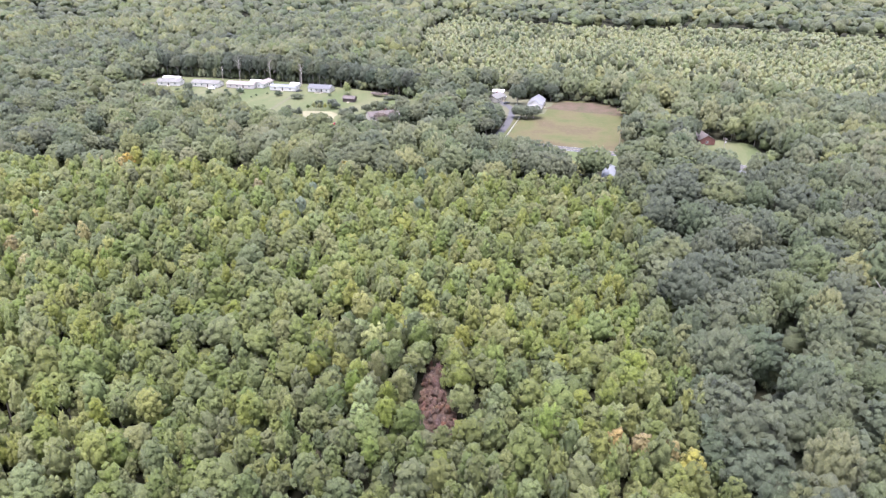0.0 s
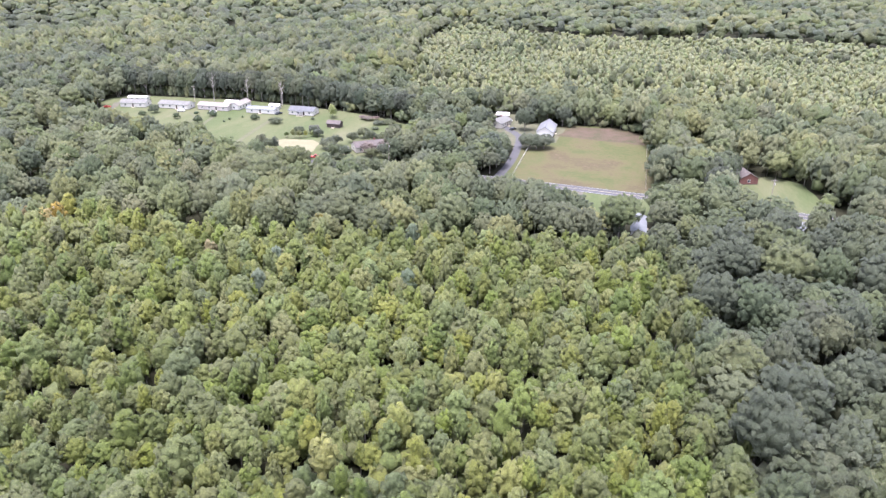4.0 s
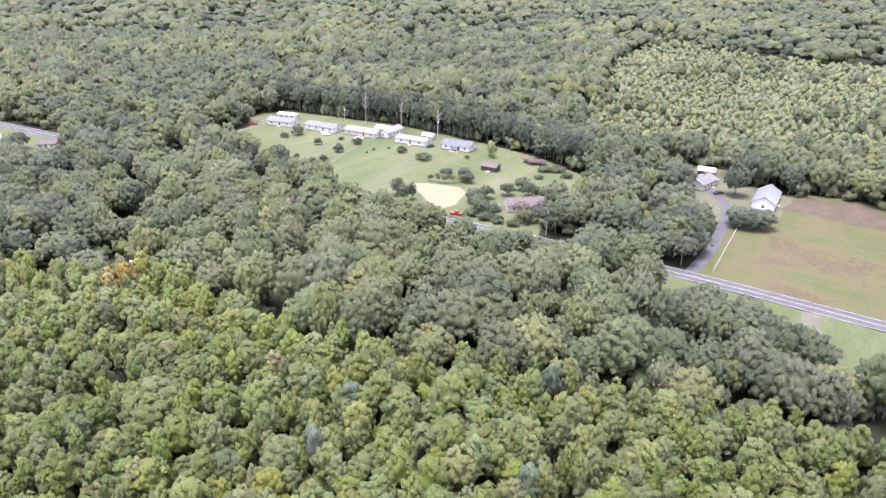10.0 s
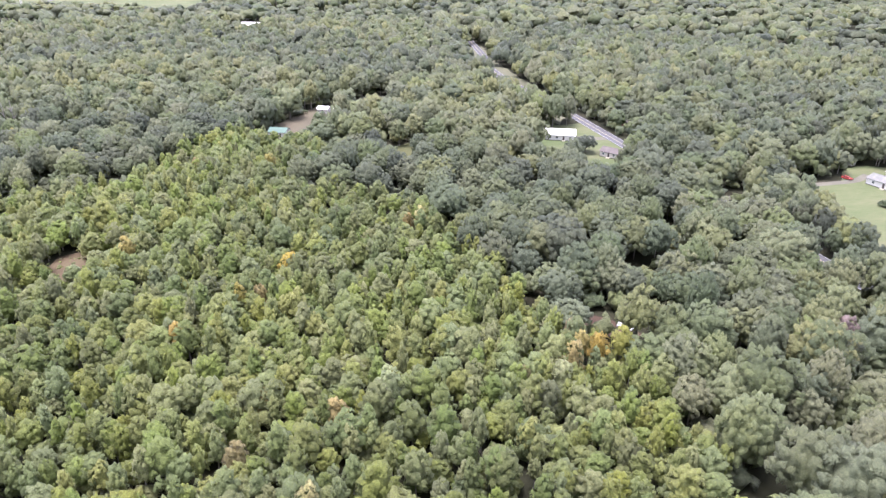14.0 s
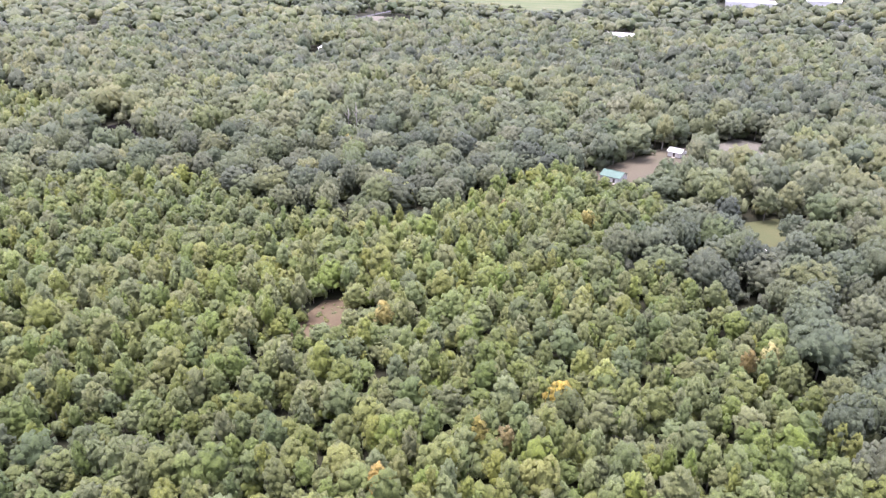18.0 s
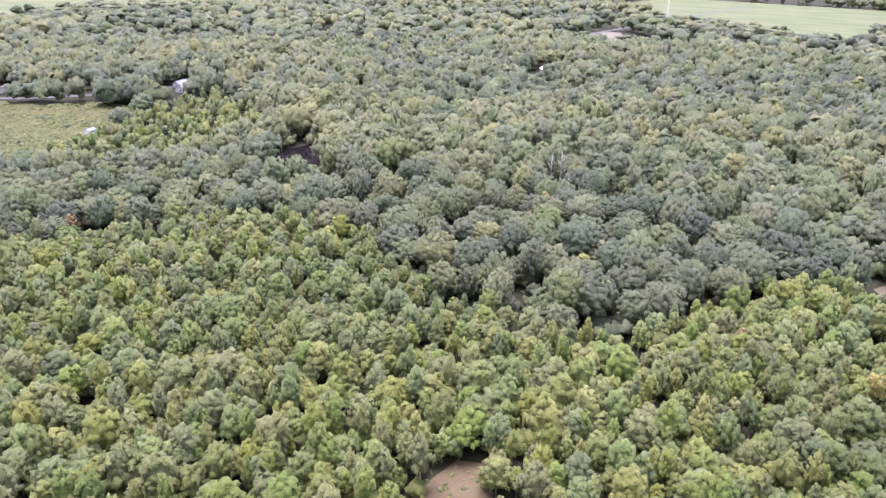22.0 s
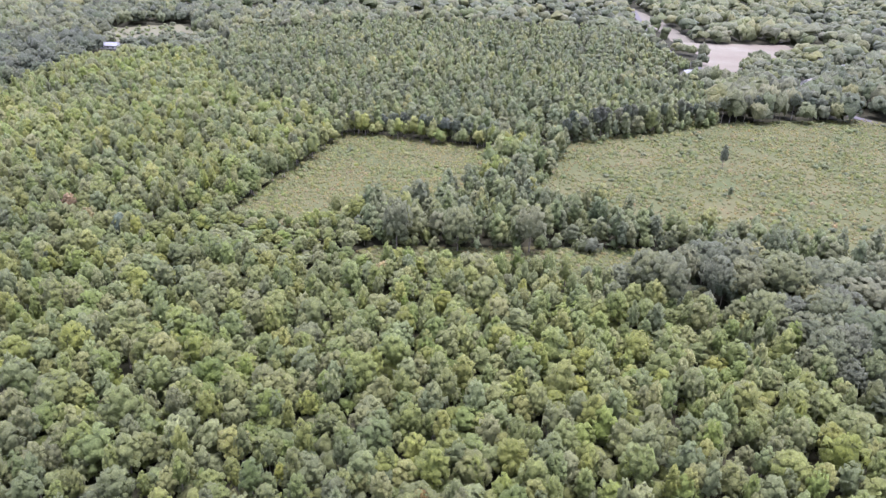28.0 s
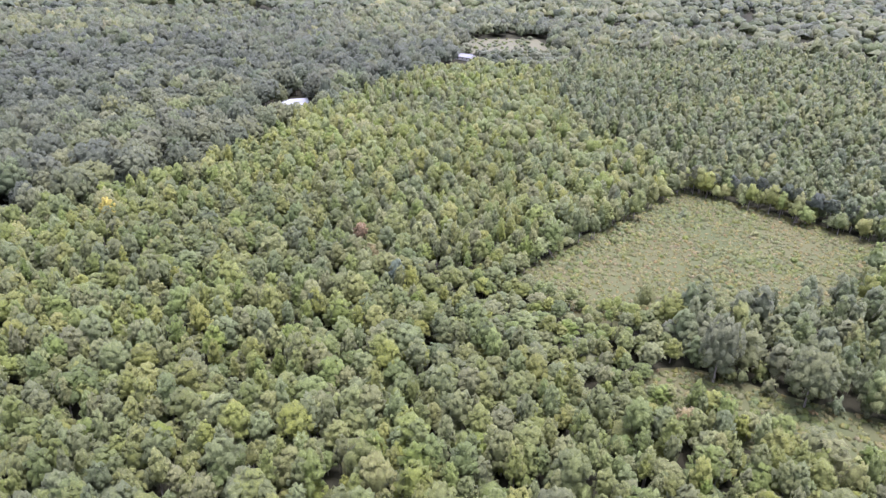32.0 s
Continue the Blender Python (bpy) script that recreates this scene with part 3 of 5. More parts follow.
def plant(name, mat, px, py, width, height, tint, kinds, label, category, rng, base=0.0, trunks=False):
    """One mesh of many plants: each is one of a few crowns, turned, stretched and tinted on its own."""
    P, T, O, C, L, n = [], [], [], [], [], 0
    pick = rng.integers(0, len(kinds), len(px))
    turn = rng.uniform(0, math.tau, len(px))
    lift = base * height
    for k, (p, t, o, leafy) in enumerate(kinds):
        i = np.nonzero(pick == k)[0]
        if not len(i):
            continue
        c, s = np.cos(turn[i])[:, None], np.sin(turn[i])[:, None]
        w = width[i][:, None]
        x, y = p[:, 0] * w * rng.uniform(0.86, 1.14, (len(i), 1)), p[:, 1] * w
        P.append(np.stack([c * x - s * y + px[i][:, None], s * x + c * y + py[i][:, None], lift[i][:, None] + p[:, 2] * (height[i] - lift[i])[:, None]], -1).reshape(-1, 3))
        O.append(np.stack([c * o[:, 0] - s * o[:, 1], s * o[:, 0] + c * o[:, 1], np.broadcast_to(o[:, 2], x.shape)], -1).reshape(-1, 3))
        T.append((t[None] + (np.arange(len(i)) * len(p))[:, None, None]).reshape(-1, 3) + n)
        C.append(np.repeat(tint[i], len(p)))
        L.append(np.tile(leafy, len(i)))
        n += len(i) * len(p)
    wood = 0
    if trunks:      # three-sided stems from the ground into the crown
        a = np.arange(3) * math.tau / 3
        r = (0.018 * height + 0.02)[:, None]
        ring = [np.stack([px[:, None] + r * f * np.cos(a), py[:, None] + r * f * np.sin(a), np.broadcast_to(z[:, None], (len(px), 3))], -1) for f, z in ((1.0, 0 * px), (0.5, lift + 0.45 * (height - lift)))]
        P.append(np.concatenate(ring, 1).reshape(-1, 3))
        d = np.stack([np.cos(a), np.sin(a), 0 * a], -1)
        O.append(np.tile(np.concatenate([d, d]), (len(px), 1)))
        t = np.array([(0, 1, 4), (0, 4, 3), (1, 2, 5), (1, 5, 4), (2, 0, 3), (2, 3, 5)])
        T.append((t[None] + (np.arange(len(px)) * 6)[:, None, None]).reshape(-1, 3) + n)
        C.append(np.repeat(tint, 6))
        L.append(np.zeros(6 * len(px)))
        wood = 6 * len(px)
    return raw_mesh(name, mat, np.concatenate(P), np.concatenate(T), np.concatenate(O), np.concatenate(L), np.concatenate(C), label, category, wood=wood)


def raw_mesh(name, mat, P, T, O, L, C=None, label="", category="", kind="stuff", wood=0):
    me = bpy.data.meshes.new(name)
    me.vertices.add(len(P))
    me.vertices.foreach_set("co", P.astype(np.float32).ravel())
    me.loops.add(T.size)
    me.loops.foreach_set("vertex_index", T.astype(np.int32).ravel())
    me.polygons.add(len(T))
    me.polygons.foreach_set("loop_start", np.arange(0, T.size, 3, dtype=np.int32))
    me.attributes.new("outward", "FLOAT_VECTOR", "POINT").data.foreach_set("vector", O.astype(np.float32).ravel())
    me.attributes.new("spray", "FLOAT", "POINT").data.foreach_set("value", L.astype(np.float32))
    if C is not None:
        me.attributes.new("tint", "FLOAT", "POINT").data.foreach_set("value", C.astype(np.float32))
    me.materials.append(mat)
    if wood:
        me.materials.append(bark)
        index = np.zeros(len(T), np.int32)
        index[-wood:] = 1
        me.polygons.foreach_set("material_index", index)
    me.update()
    if kind == "mesh":
        return me
    return tagged(new(name, me), label, category, kind=kind)


RNG = np.random.default_rng(7)
NEAR, MID, FAR = 190.0, 330.0, 600.0


def kinds_of(kind, clumps, lobes, count=12, tall=2.4):
    if kind == "mixed":
        return kinds_of("egg", clumps, lobes, 7, tall) + kinds_of("cone", clumps, lobes, 7, tall)
    if kind == "broad":
        return kinds_of("egg", clumps, lobes, 6, tall) + kinds_of("dome", clumps, lobes, 6, tall)
    return [crown(RNG, kind, clumps, lobes, tall, 5) for _ in range(count)]


def scatter(spacing, reach=1450.0, centre=(-120, 100), jitter=0.72):
    n = int(2 * reach / spacing)
    gx, gy = np.meshgrid(np.arange(n) * spacing, np.arange(n) * spacing)
    a = RNG.uniform(0.3, 1.2)      # the rows lie askew
    qx = gx.ravel() + (np.round(gy.ravel() / spacing) % 2) * spacing / 2 - reach + RNG.uniform(-jitter, jitter, n * n) * spacing
    qy = gy.ravel() - reach + RNG.uniform(-jitter, jitter, n * n) * spacing
    px, py = math.cos(a) * qx - math.sin(a) * qy + centre[0], math.sin(a) * qx + math.cos(a) * qy + centre[1]
    keep = np.hypot(px - centre[0], py - centre[1]) < reach
    return px[keep], py[keep]


def clear_of(px, py, margin):
    """Away from the open ground, the roads and the drives."""
    ok = np.ones(px.shape, bool)
    for poly in OPEN:
        a = np.array(poly)
        near = (px > a[:, 0].min() - 15) & (px < a[:, 0].max() + 15) & (py > a[:, 1].min() - 15) & (py < a[:, 1].max() + 15)
        i = np.nonzero(near & ok)[0]
        bad = inside(px[i], py[i], poly) | (off_line(px[i], py[i], poly + poly[:1]) < margin)
        ok[i[bad]] = False
    for x, y, r in HOUSES:
        ok &= np.hypot(px - x, py - y) > r + 2
        away = math.hypot(x + 150, y - 100)
        if away > 420:      # the far houses stand at the back of a yard
            lane = [(x, y), (x + (-150 - x) / away * 0.09 * away, y + (100 - y) / away * 0.09 * away)]
            ok &= off_line(px, py, lane) > r * 0.75
    for line, half in ((ROAD, 5.6), (SOUTH_ROAD, 6.0), (DRIVE, 4.0), (SIDE_DRIVE, 4.0)):
        i = np.nonzero(ok)[0]
        reach = np.where(px[i] < -470, half * 0.55, half) + margin * 0.6
        ok[i[off_line(px[i], py[i], line) < reach]] = False
    return ok


def grow(name, mats, where, spacing, high, wide, kind, label, category, levels, margin, reach=1400.0, base=0.3):
    """A stand of trees: full crowns near the flight, plainer ones further off."""
    px, py = scatter(spacing, reach)
    keep = where(px, py)
    px, py = px[keep], py[keep]
    keep = clear_of(px, py, margin)
    px, py = px[keep], py[keep]
    d = off_line(px, py, FLIGHT)
    behind = (px > 0.3 * py + 80) & (py > 20 - 0.1 * px)      # the north-eastern woods, which the flight leaves behind it
    d = np.where(behind & (d > 60), np.maximum(d, FAR + 1), d)
    patch = np.array([noise.noise((x * 0.012, y * 0.012, 3.1)) for x, y in zip(px, py)]) if len(px) < 30000 else np.sin(px * 0.021 + 1.3 * np.sin(py * 0.017)) * 0.5
    for (lo, hi, clumps, lobes, thin, suffix) in levels:
        i = np.nonzero((d >= lo) & (d < hi))[0]
        if thin < 1:
            i = i[RNG.uniform(size=len(i)) < thin]
        if not len(i):
            continue
        if lo >= FAR:
            i = i[~behind[i] | (RNG.uniform(size=len(i)) < 0.5)]
        grown = min(1 / math.sqrt(thin), 1.3)
        h = RNG.uniform(*high, len(i)) * (1 + 0.18 * patch[i])
        for poly, share in LOW:
            h = np.where(inside(px[i], py[i], poly), h * share, h)
        w = (wide[0] + (wide[1] - wide[0]) * RNG.uniform(size=len(i)) ** 1.35) * grown * (0.75 + 0.25 * h / np.mean(high))
        tint = np.clip(RNG.normal(0.46, 0.18 if wide[1] > 5 else 0.13, len(i)) + (RNG.uniform(size=len(i)) < 0.05) * 0.4 + 0.34 * patch[i] - 0.34 * inside(px[i], py[i], SHADE_TINT_WOOD) + (0.1 if wide[1] > 5 else 0.0) * ((py[i] < 20) & (px[i] < -120)), 0, 1)
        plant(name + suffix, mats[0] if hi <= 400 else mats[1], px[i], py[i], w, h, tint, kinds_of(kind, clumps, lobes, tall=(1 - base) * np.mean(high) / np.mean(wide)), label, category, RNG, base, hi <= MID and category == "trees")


def in_plots(px, py):
    return np.any([(px > x0) & (px < x1) & (py > y0) & (py < y1) for x0, y0, x1, y1 in PLOTS], axis=0)


def in_young(px, py):
    return (inside(px, py, STAND) | inside(px, py, FRINGE)) & ~in_plots(px, py) & ~inside(px, py, BELT)


def in_pines(px, py):
    return inside(px, py, NORTH_PINES)


def in_south(px, py):
    return (inside(px, py, SOUTH_WOOD) & ~inside(px, py, FRINGE)) | inside(px, py, BELT)


def in_mature(px, py):
    return ~(inside(px, py, STAND) | in_pines(px, py) | in_south(px, py) | inside(px, py, FRINGE) | inside(px, py, EDGE_N) | inside(px, py, SCRUB))


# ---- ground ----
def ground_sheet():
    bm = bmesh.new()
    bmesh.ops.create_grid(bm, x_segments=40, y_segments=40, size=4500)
    return tagged(link_mesh("ground", bm, floor_soil), "forest floor of leaf litter and soil, canopy shade put into its dark colour", "ground", kind="structure")


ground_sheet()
sheet("pine_floor", NORTH_PINES, 0.03, wild_grass, "grassy floor of the young pine plantation", "ground", 3.0, 33)
sheet("lawn", LAWN_HOMES, 0.05, lawn_grass, "wide mown green lawn in front of the mobile homes", "lawn", 1.0, 1)
sheet("verge", VERGE_N, 0.045, lawn_grass, "grass verge beside the road", "verge", 0.8, 29)
sheet("field", wider(FIELD_E, 3), 0.035, dry_grass, "dry tan and green mown field beside the road", "field", 0.8, 2)
sheet("bare_soil_edge", BARE_E, 0.05, edge_soil, "bare reddish soil along the wooded edge of the field", "soil", 0.8, 32)
sheet("lawn_south", LAWN_S, 0.05, lawn_grass, "green grass verge south of the road", "lawn", 0.8, 3)
sheet("yard_east", wider(YARD_E, 4), 0.034, lawn_grass, "green yard round the brick house", "lawn", 1.0, 4)
sheet("yard_east_verge", wider(YARD_ES, 3), 0.033, lawn_grass, "small green yard beside the road", "lawn", 1.0, 5)
sheet("yard_north", wider(YARD_N, 3), 0.044, worn_grass, "worn grassy farmyard round the barn", "yard", 1.0, 6)
sheet("yard_west", wider(YARD_W, 3), 0.036, pale_dirt, "dry pinkish brown yard among trees", "yard", 1.0, 7)
sheet("yard_west_gravel", wider(YARD_WN, 3), 0.037, gravel, "grey gravel yard among trees", "yard", 1.0, 8)
sheet("glade", wider(GLADE_W, 3), 0.039, wild_grass, "small rough grassy glade among mature trees", "glade", 1.0, 9)
sheet("yard_white_house", wider(YARD_WHITE, 4), 0.032, lawn_grass, "green yard round a white roofed house", "yard", 1.0, 10)
sheet("glade_far", GLADE_FAR_W, 0.05, worn_grass, "pale clearing beside the far road", "glade", 1.0, 11)
sheet("pond", POND_DARK, 0.05, dark_water, "dark still pond among the trees", "pond", 0.8, 12)
sheet("pond_bank", POND_BANK, 0.04, wild_grass, "grassy bank before the small pond", "bank", 0.8, 30)
sheet("pond_bank_west", POND_BANK_W, 0.04, wild_grass, "grassy bank before the dark pond", "bank", 0.8, 31)
sheet("pond_pale", POND_PALE, 0.05, sky_tint_water, "small pond with the pale sky reflection put into its colour", "pond", 0.8, 13)
sheet("glade_sandy", GLADE_SE, 0.05, worn_grass, "pale sandy clearing in the far woods", "glade", 2.0, 14)
sheet("overgrown_field", wider(FIELD_A, 7), 0.046, wild_grass, "overgrown field of tan and green weeds", "field", 1.5, 15)
sheet("overgrown_field_wide", wider(FIELD_B, 8), 0.042, wild_grass, "wide overgrown field of tan and green weeds", "field", 1.5, 16)
sheet("grass_strip", wider(STRIP_S, 5), 0.038, wild_grass, "narrow strip of dry grass before the tree belt", "field", 0.8, 17)
sheet("clay_lot", CLAY_LOT, 0.06, red_clay, "bare pinkish clay building lot", "lot", 2.0, 18)
sheet("gravel_lot", CLAY_LOT_N, 0.05, gravel, "pale gravel strip beside the clay lot", "lot", 2.0, 19)
sheet("clay_lot_far", PALE_W, 0.05, red_clay, "small bare clay clearing in the far woods", "lot", 2.0, 20)
sheet("road_verge", wider(ROAD_GAP, 4), 0.031, worn_grass, "grassy strip along the far road", "verge", 1.5, 36)
sheet("far_field_west", FAR_FIELD_W, 0.05, lawn_grass, "pale green far field", "field", 3.0, 25)
sheet("far_field_south", FAR_FIELD_SW, 0.05, lawn_grass, "pale green far field", "field", 3.0, 26)
sheet("far_field_east", FAR_FIELD_SE, 0.05, worn_grass, "pale far field behind woods", "field", 3.0, 27)
sheet("sand_patch", SAND, 0.08, pale_sand, "bright patch of pale sand beside the lawn", "sand", 0.5, 28)
sheet("bare_soil_gap", CAR_GAP, 0.05, bare_soil, "bare brown soil in a gap of the wood", "soil", 0.5, 21)
sheet("bare_soil_patch", wider(BARE_A, 1), 0.05, clay_soil, "bare reddish soil patch among young trees", "soil", 0.5, 22)
sheet("bare_soil_track", BARE_B, 0.05, bare_soil, "bare reddish soil track among young trees", "soil", 0.5, 23)
sheet("bare_soil_hollow", BARE_C, 0.05, bare_soil, "small bare soil hollow among young trees", "soil", 0.5, 24)

road = tagged(link_mesh("road", strip(ROAD, 6.8, 0.06, 0.08), asphalt), "grey two-lane asphalt country road", "road", kind="structure")
part("edge_line", strip(ROAD, 0.14, 0.146, 0, 3.1), white_line, road)
part("edge_line", strip(ROAD, 0.14, 0.146, 0, -3.1), white_line, road)
part("centre_line", strip(ROAD, 0.13, 0.146, 0, 0.13), yellow_line, road)
part("centre_line", strip(ROAD, 0.13, 0.146, 0, -0.13), yellow_line, road)
tagged(link_mesh("road_south", strip(SOUTH_ROAD, 5.5, 0.07, 0.06), asphalt), "pale country road past the overgrown field", "road", kind="structure")
tagged(link_mesh("driveway", strip(DRIVE, 4.0, 0.07, 0.02), asphalt), "grey gravel driveway up to the barn", "driveway", kind="structure")
tagged(link_mesh("side_driveway", strip(SIDE_DRIVE, 4.0, 0.07, 0.02), gravel), "gravel drive to the mobile homes", "driveway", kind="structure")

# ---- woods ----
grow("young_wood", (young_leaf, young_far), in_young, 4.15, (6.0, 13.2), (1.7, 4.5), "mixed", "dense young mixed plantation trees, light green", "trees",
     [(0, NEAR, 33, 3, 1, ""), (NEAR, MID, 16, 2, 1, "_further"), (MID, 2000, 4, 2, 0.8, "_far")], 0.4, 700, 0.16)
grow("mature_wood", (mature_leaf, mature_far), in_mature, 9.1, (10.5, 18.5), (4.5, 8.6), "dome", "mature broadleaf woodland, dark green domed crowns", "trees",
     [(0, NEAR, 100, 12, 1, ""), (NEAR, MID, 40, 7, 1, "_further"), (MID, FAR, 15, 4, 1, "_far"), (FAR, 2000, 3, 2, 0.36, "_distant")], 0.8, 1400, 0.12)
grow("pine_plantation", (pine_leaf, pine_leaf), in_pines, 4.4, (3.2, 7.5), (1.7, 2.8), "cone", "young yellowish green pine plantation", "trees",
     [(0, MID, 4, 2, 1, ""), (MID, FAR, 2, 2, 1, "_far"), (FAR, 2000, 1, 2, 0.5, "_distant")], 1.5, 1100, 0.0)
grow("pine_overstory", (mature_far, mature_far), lambda px, py: in_pines(px, py) & (np.sin(px * 0.031 + 2 * np.sin(py * 0.023)) + np.sin(py * 0.043 + 1.7) > 0.55), 13.0, (7.0, 12.5), (2.6, 4.4), "dome", "scattered taller broadleaf trees above the young pines", "trees",
     [(0, 2000, 8, 3, 1, "")], 2.0, 1100, 0.0)
grow("south_wood", (south_leaf, south_far), in_south, 5.0, (8.5, 15.0), (1.8, 3.9), "mixed", "tall slender mixed wood south of the fields", "trees",
     [(0, 400, 24, 3, 1, ""), (400, 2000, 5, 2, 1, "_far")], 0.6, 900, 0.05)
grow("scrub", (young_leaf, young_far), lambda px, py: inside(px, py, SCRUB), 5.2, (4.0, 10.5), (1.7, 3.0), "egg", "open scrub of light green saplings beyond the fields", "trees",
     [(0, MID, 10, 3, 1, ""), (MID, 2000, 5, 2, 1, "_far")], 0.5, 700, 0.04)
grow("south_understory", (south_leaf, south_leaf), in_south, 4.6, (3.0, 6.5), (1.8, 2.8), "egg", "low green undergrowth at the edge of the fields", "undergrowth",
     [(0, 400, 8, 1, 1, "")], 0.3, 700, 0.0)
grow("young_understory", (young_leaf, young_far), lambda px, py: inside(px, py, STAND), 5.0, (3.6, 6.6), (2.8, 3.8), "dome", "low green undergrowth between the young trees", "undergrowth",
     [(0, NEAR, 6, 1, 1, "")], 0.3, 700, 0.0)
grow("mature_understory", (mature_leaf, mature_far), in_mature, 6.8, (3.5, 7.5), (3.2, 4.8), "dome", "low dark undergrowth between the mature trees", "undergrowth",
     [(0, 340, 6, 1, 1, "")], 1.2, 700, 0.0)


def weeds(name, poly, spacing, high, wide, label, mat=weed_leaf, seed=3):
    """Low growth scattered over open ground."""
    a = np.array(poly)
    rng = np.random.default_rng(seed)
    n = int((np.ptp(a[:, 0]) * np.ptp(a[:, 1])) / spacing ** 2)
    px, py = rng.uniform(a[:, 0].min(), a[:, 0].max(), n), rng.uniform(a[:, 1].min(), a[:, 1].max(), n)
    keep = inside(px, py, poly)
    px, py = px[keep], py[keep]
    clump = 0.5 + 0.5 * np.sin(px * 0.13 + 2 * np.sin(py * 0.09)) * np.sin(py * 0.11 + px * 0.03)
    size = rng.uniform(0.5, 1.0, len(px)) * (0.6 + 0.8 * clump)
    kinds = []
    for _ in range(8):      # low cushions, lit from above
        p, t, o, leafy = crown(rng, "dome", 3 if high < 2 else 10, 1 if high < 2 else 3, 1.3, 4 if high < 2 else 5)
        o = o * 0.4 + (0, 0, 0.55 if high < 2 else 0.4)
        kinds.append((p - (0, 0, 0.36 if high < 2 else 0.1), t, o / np.linalg.norm(o, axis=1, keepdims=True), leafy))
    plant(name, mat, px, py, size * wide, size * high, np.clip(rng.normal(0.62 - 0.4 * clump, 0.2, len(px)), 0, 1), kinds, label, "weeds", rng)


weeds("weeds", wider(FIELD_A, 5), 1.4, 1.9, 1.15, "rough tan and green weeds of the overgrown field")
weeds("weeds_wide", wider(FIELD_B, 6), 1.9, 1.9, 1.3, "rough tan and green weeds of the wide overgrown field", seed=4)
weeds("saplings", FIELD_B, 12.0, 2.2, 1.7, "scattered green saplings in the overgrown field", south_leaf, 5)
weeds("saplings_near", FIELD_A, 13.0, 2.1, 1.5, "scattered green saplings in the overgrown field", young_leaf, 6)
weeds("bank_brush", POND_BANK_W, 1.7, 4.6, 1.7, "low green brush on the pond bank", young_far, 9)
weeds("weeds_strip", wider(STRIP_S, 4), 1.4, 1.7, 1.1, "dry weeds of the grass strip", seed=7)
brush_leaf = foliage("brush_leaf", [(0.2, (0.075, 0.048, 0.038)), (0.8, (0.17, 0.105, 0.065))], ragged=False)
weeds("brush", BARE_B, 1.3, 2.4, 0.9, "reddish dead brush on the bare track", brush_leaf, 8)
weeds("patch_brush", BARE_A, 2.2, 1.1, 0.9, "low green and tan weeds on the bare soil patch", weed_leaf, 14)
weeds("glade_brush", GLADE_SE, 9.0, 3.4, 2.6, "scattered bushes in the pale far clearing", south_leaf, 15)
weeds("pond_brush", POND_BANK, 3.2, 3.0, 2.2, "low green brush on the bank of the small pond", young_far, 10)

# ---- single trees ----


def tree_kit(leaf, wood, shape, count=3, seed=11, lift=0.3, clumps=72, lobes=13, tall=2.1):
    """Meshes for a tree of unit height and unit half width: bent trunk, limbs and crown."""
    rng, rnd, kit = np.random.default_rng(seed), random.Random(seed), []
    for _ in range(count):
        p, t, o, leafy = crown(rng, shape, clumps, lobes, tall)
        p = p * (1, 1, 1 - lift) + (0, 0, lift)
        top = raw_mesh("crown", leaf, p, t, o, leafy, kind="mesh")
        lean = [(rnd.uniform(-0.05, 0.05) * k, rnd.uniform(-0.05, 0.05) * k, 0.2 * k) for k in range(5)]
        meshes = []
        stems = [(lean, [0.055, 0.042, 0.034, 0.026, 0.012])]
        for k in range(3):
            a = k * 2.1 + rnd.uniform(-0.4, 0.4)
            h = lift + 0.12 + 0.07 * k
            stems.append(([(0, 0, h), (0.3 * math.cos(a), 0.3 * math.sin(a), h + 0.14), (0.6 * math.cos(a), 0.6 * math.sin(a), h + 0.22)], [0.04, 0.028, 0.01]))
        for pts, radii in stems:
            bm = tube(pts, radii, 6)
            me = bpy.data.meshes.new("stem")
            bm.to_mesh(me)
            bm.free()
            me.materials.append(wood)
            meshes.append(me)
        kit.append((top, meshes))
    return kit


def set_tree(kit, x, y, high, wide, label, name="tree", group="", seed=None):
    rnd = random.Random(seed if seed is not None else int(x * 31 + y * 17))
    top, stems = kit[rnd.randrange(len(kit))]
    ob = thing(name, pose(x, y, 0, 0, 0, rnd.uniform(0, 360)) @ Matrix.Diagonal((wide, wide, high, 1)), label, "tree", group)
    for k, me in enumerate(stems):
        c = new("trunk" if k == 0 else "limb", me)
        c.parent = ob
    c = new("crown", top)
    c.parent = ob
    return ob


green_kit = tree_kit(tree_leaf, bark, "dome", 4, 21, 0.12)
pale_kit = tree_kit(tree_leaf, pale_bark, "dome", 4, 22, 0.16)
young_single = foliage("slim_leaf", YOUNG, True)
young_kit = tree_kit(young_single, bark, "egg", 5, 30, 0.22, 30, 6, 2.4)
slim_kit = tree_kit(tree_leaf, pale_bark, "egg", 4, 23, 0.4, 34, 6, 2.6)
bright_kit = tree_kit(bright_leaf, bark, "egg", 3, 24, 0.15, 44, 8, 2.8)
yellow_kit = tree_kit(yellow_leaf, bark, "egg", 3, 25, 0.2, 40, 7, 2.8)
orange_kit = tree_kit(orange_leaf, bark, "egg", 3, 26, 0.2, 40, 7, 2.8)
grey_kit = tree_kit(grey_leaf, bark, "cone", 3, 27, 0.12, 44, 7, 3.0)
purple_kit = tree_kit(purple_leaf, bark, "dome", 2, 28, 0.3)
cone_kit = tree_kit(tree_leaf, bark, "cone", 2, 29, 0.08, 44, 7, 3.5)

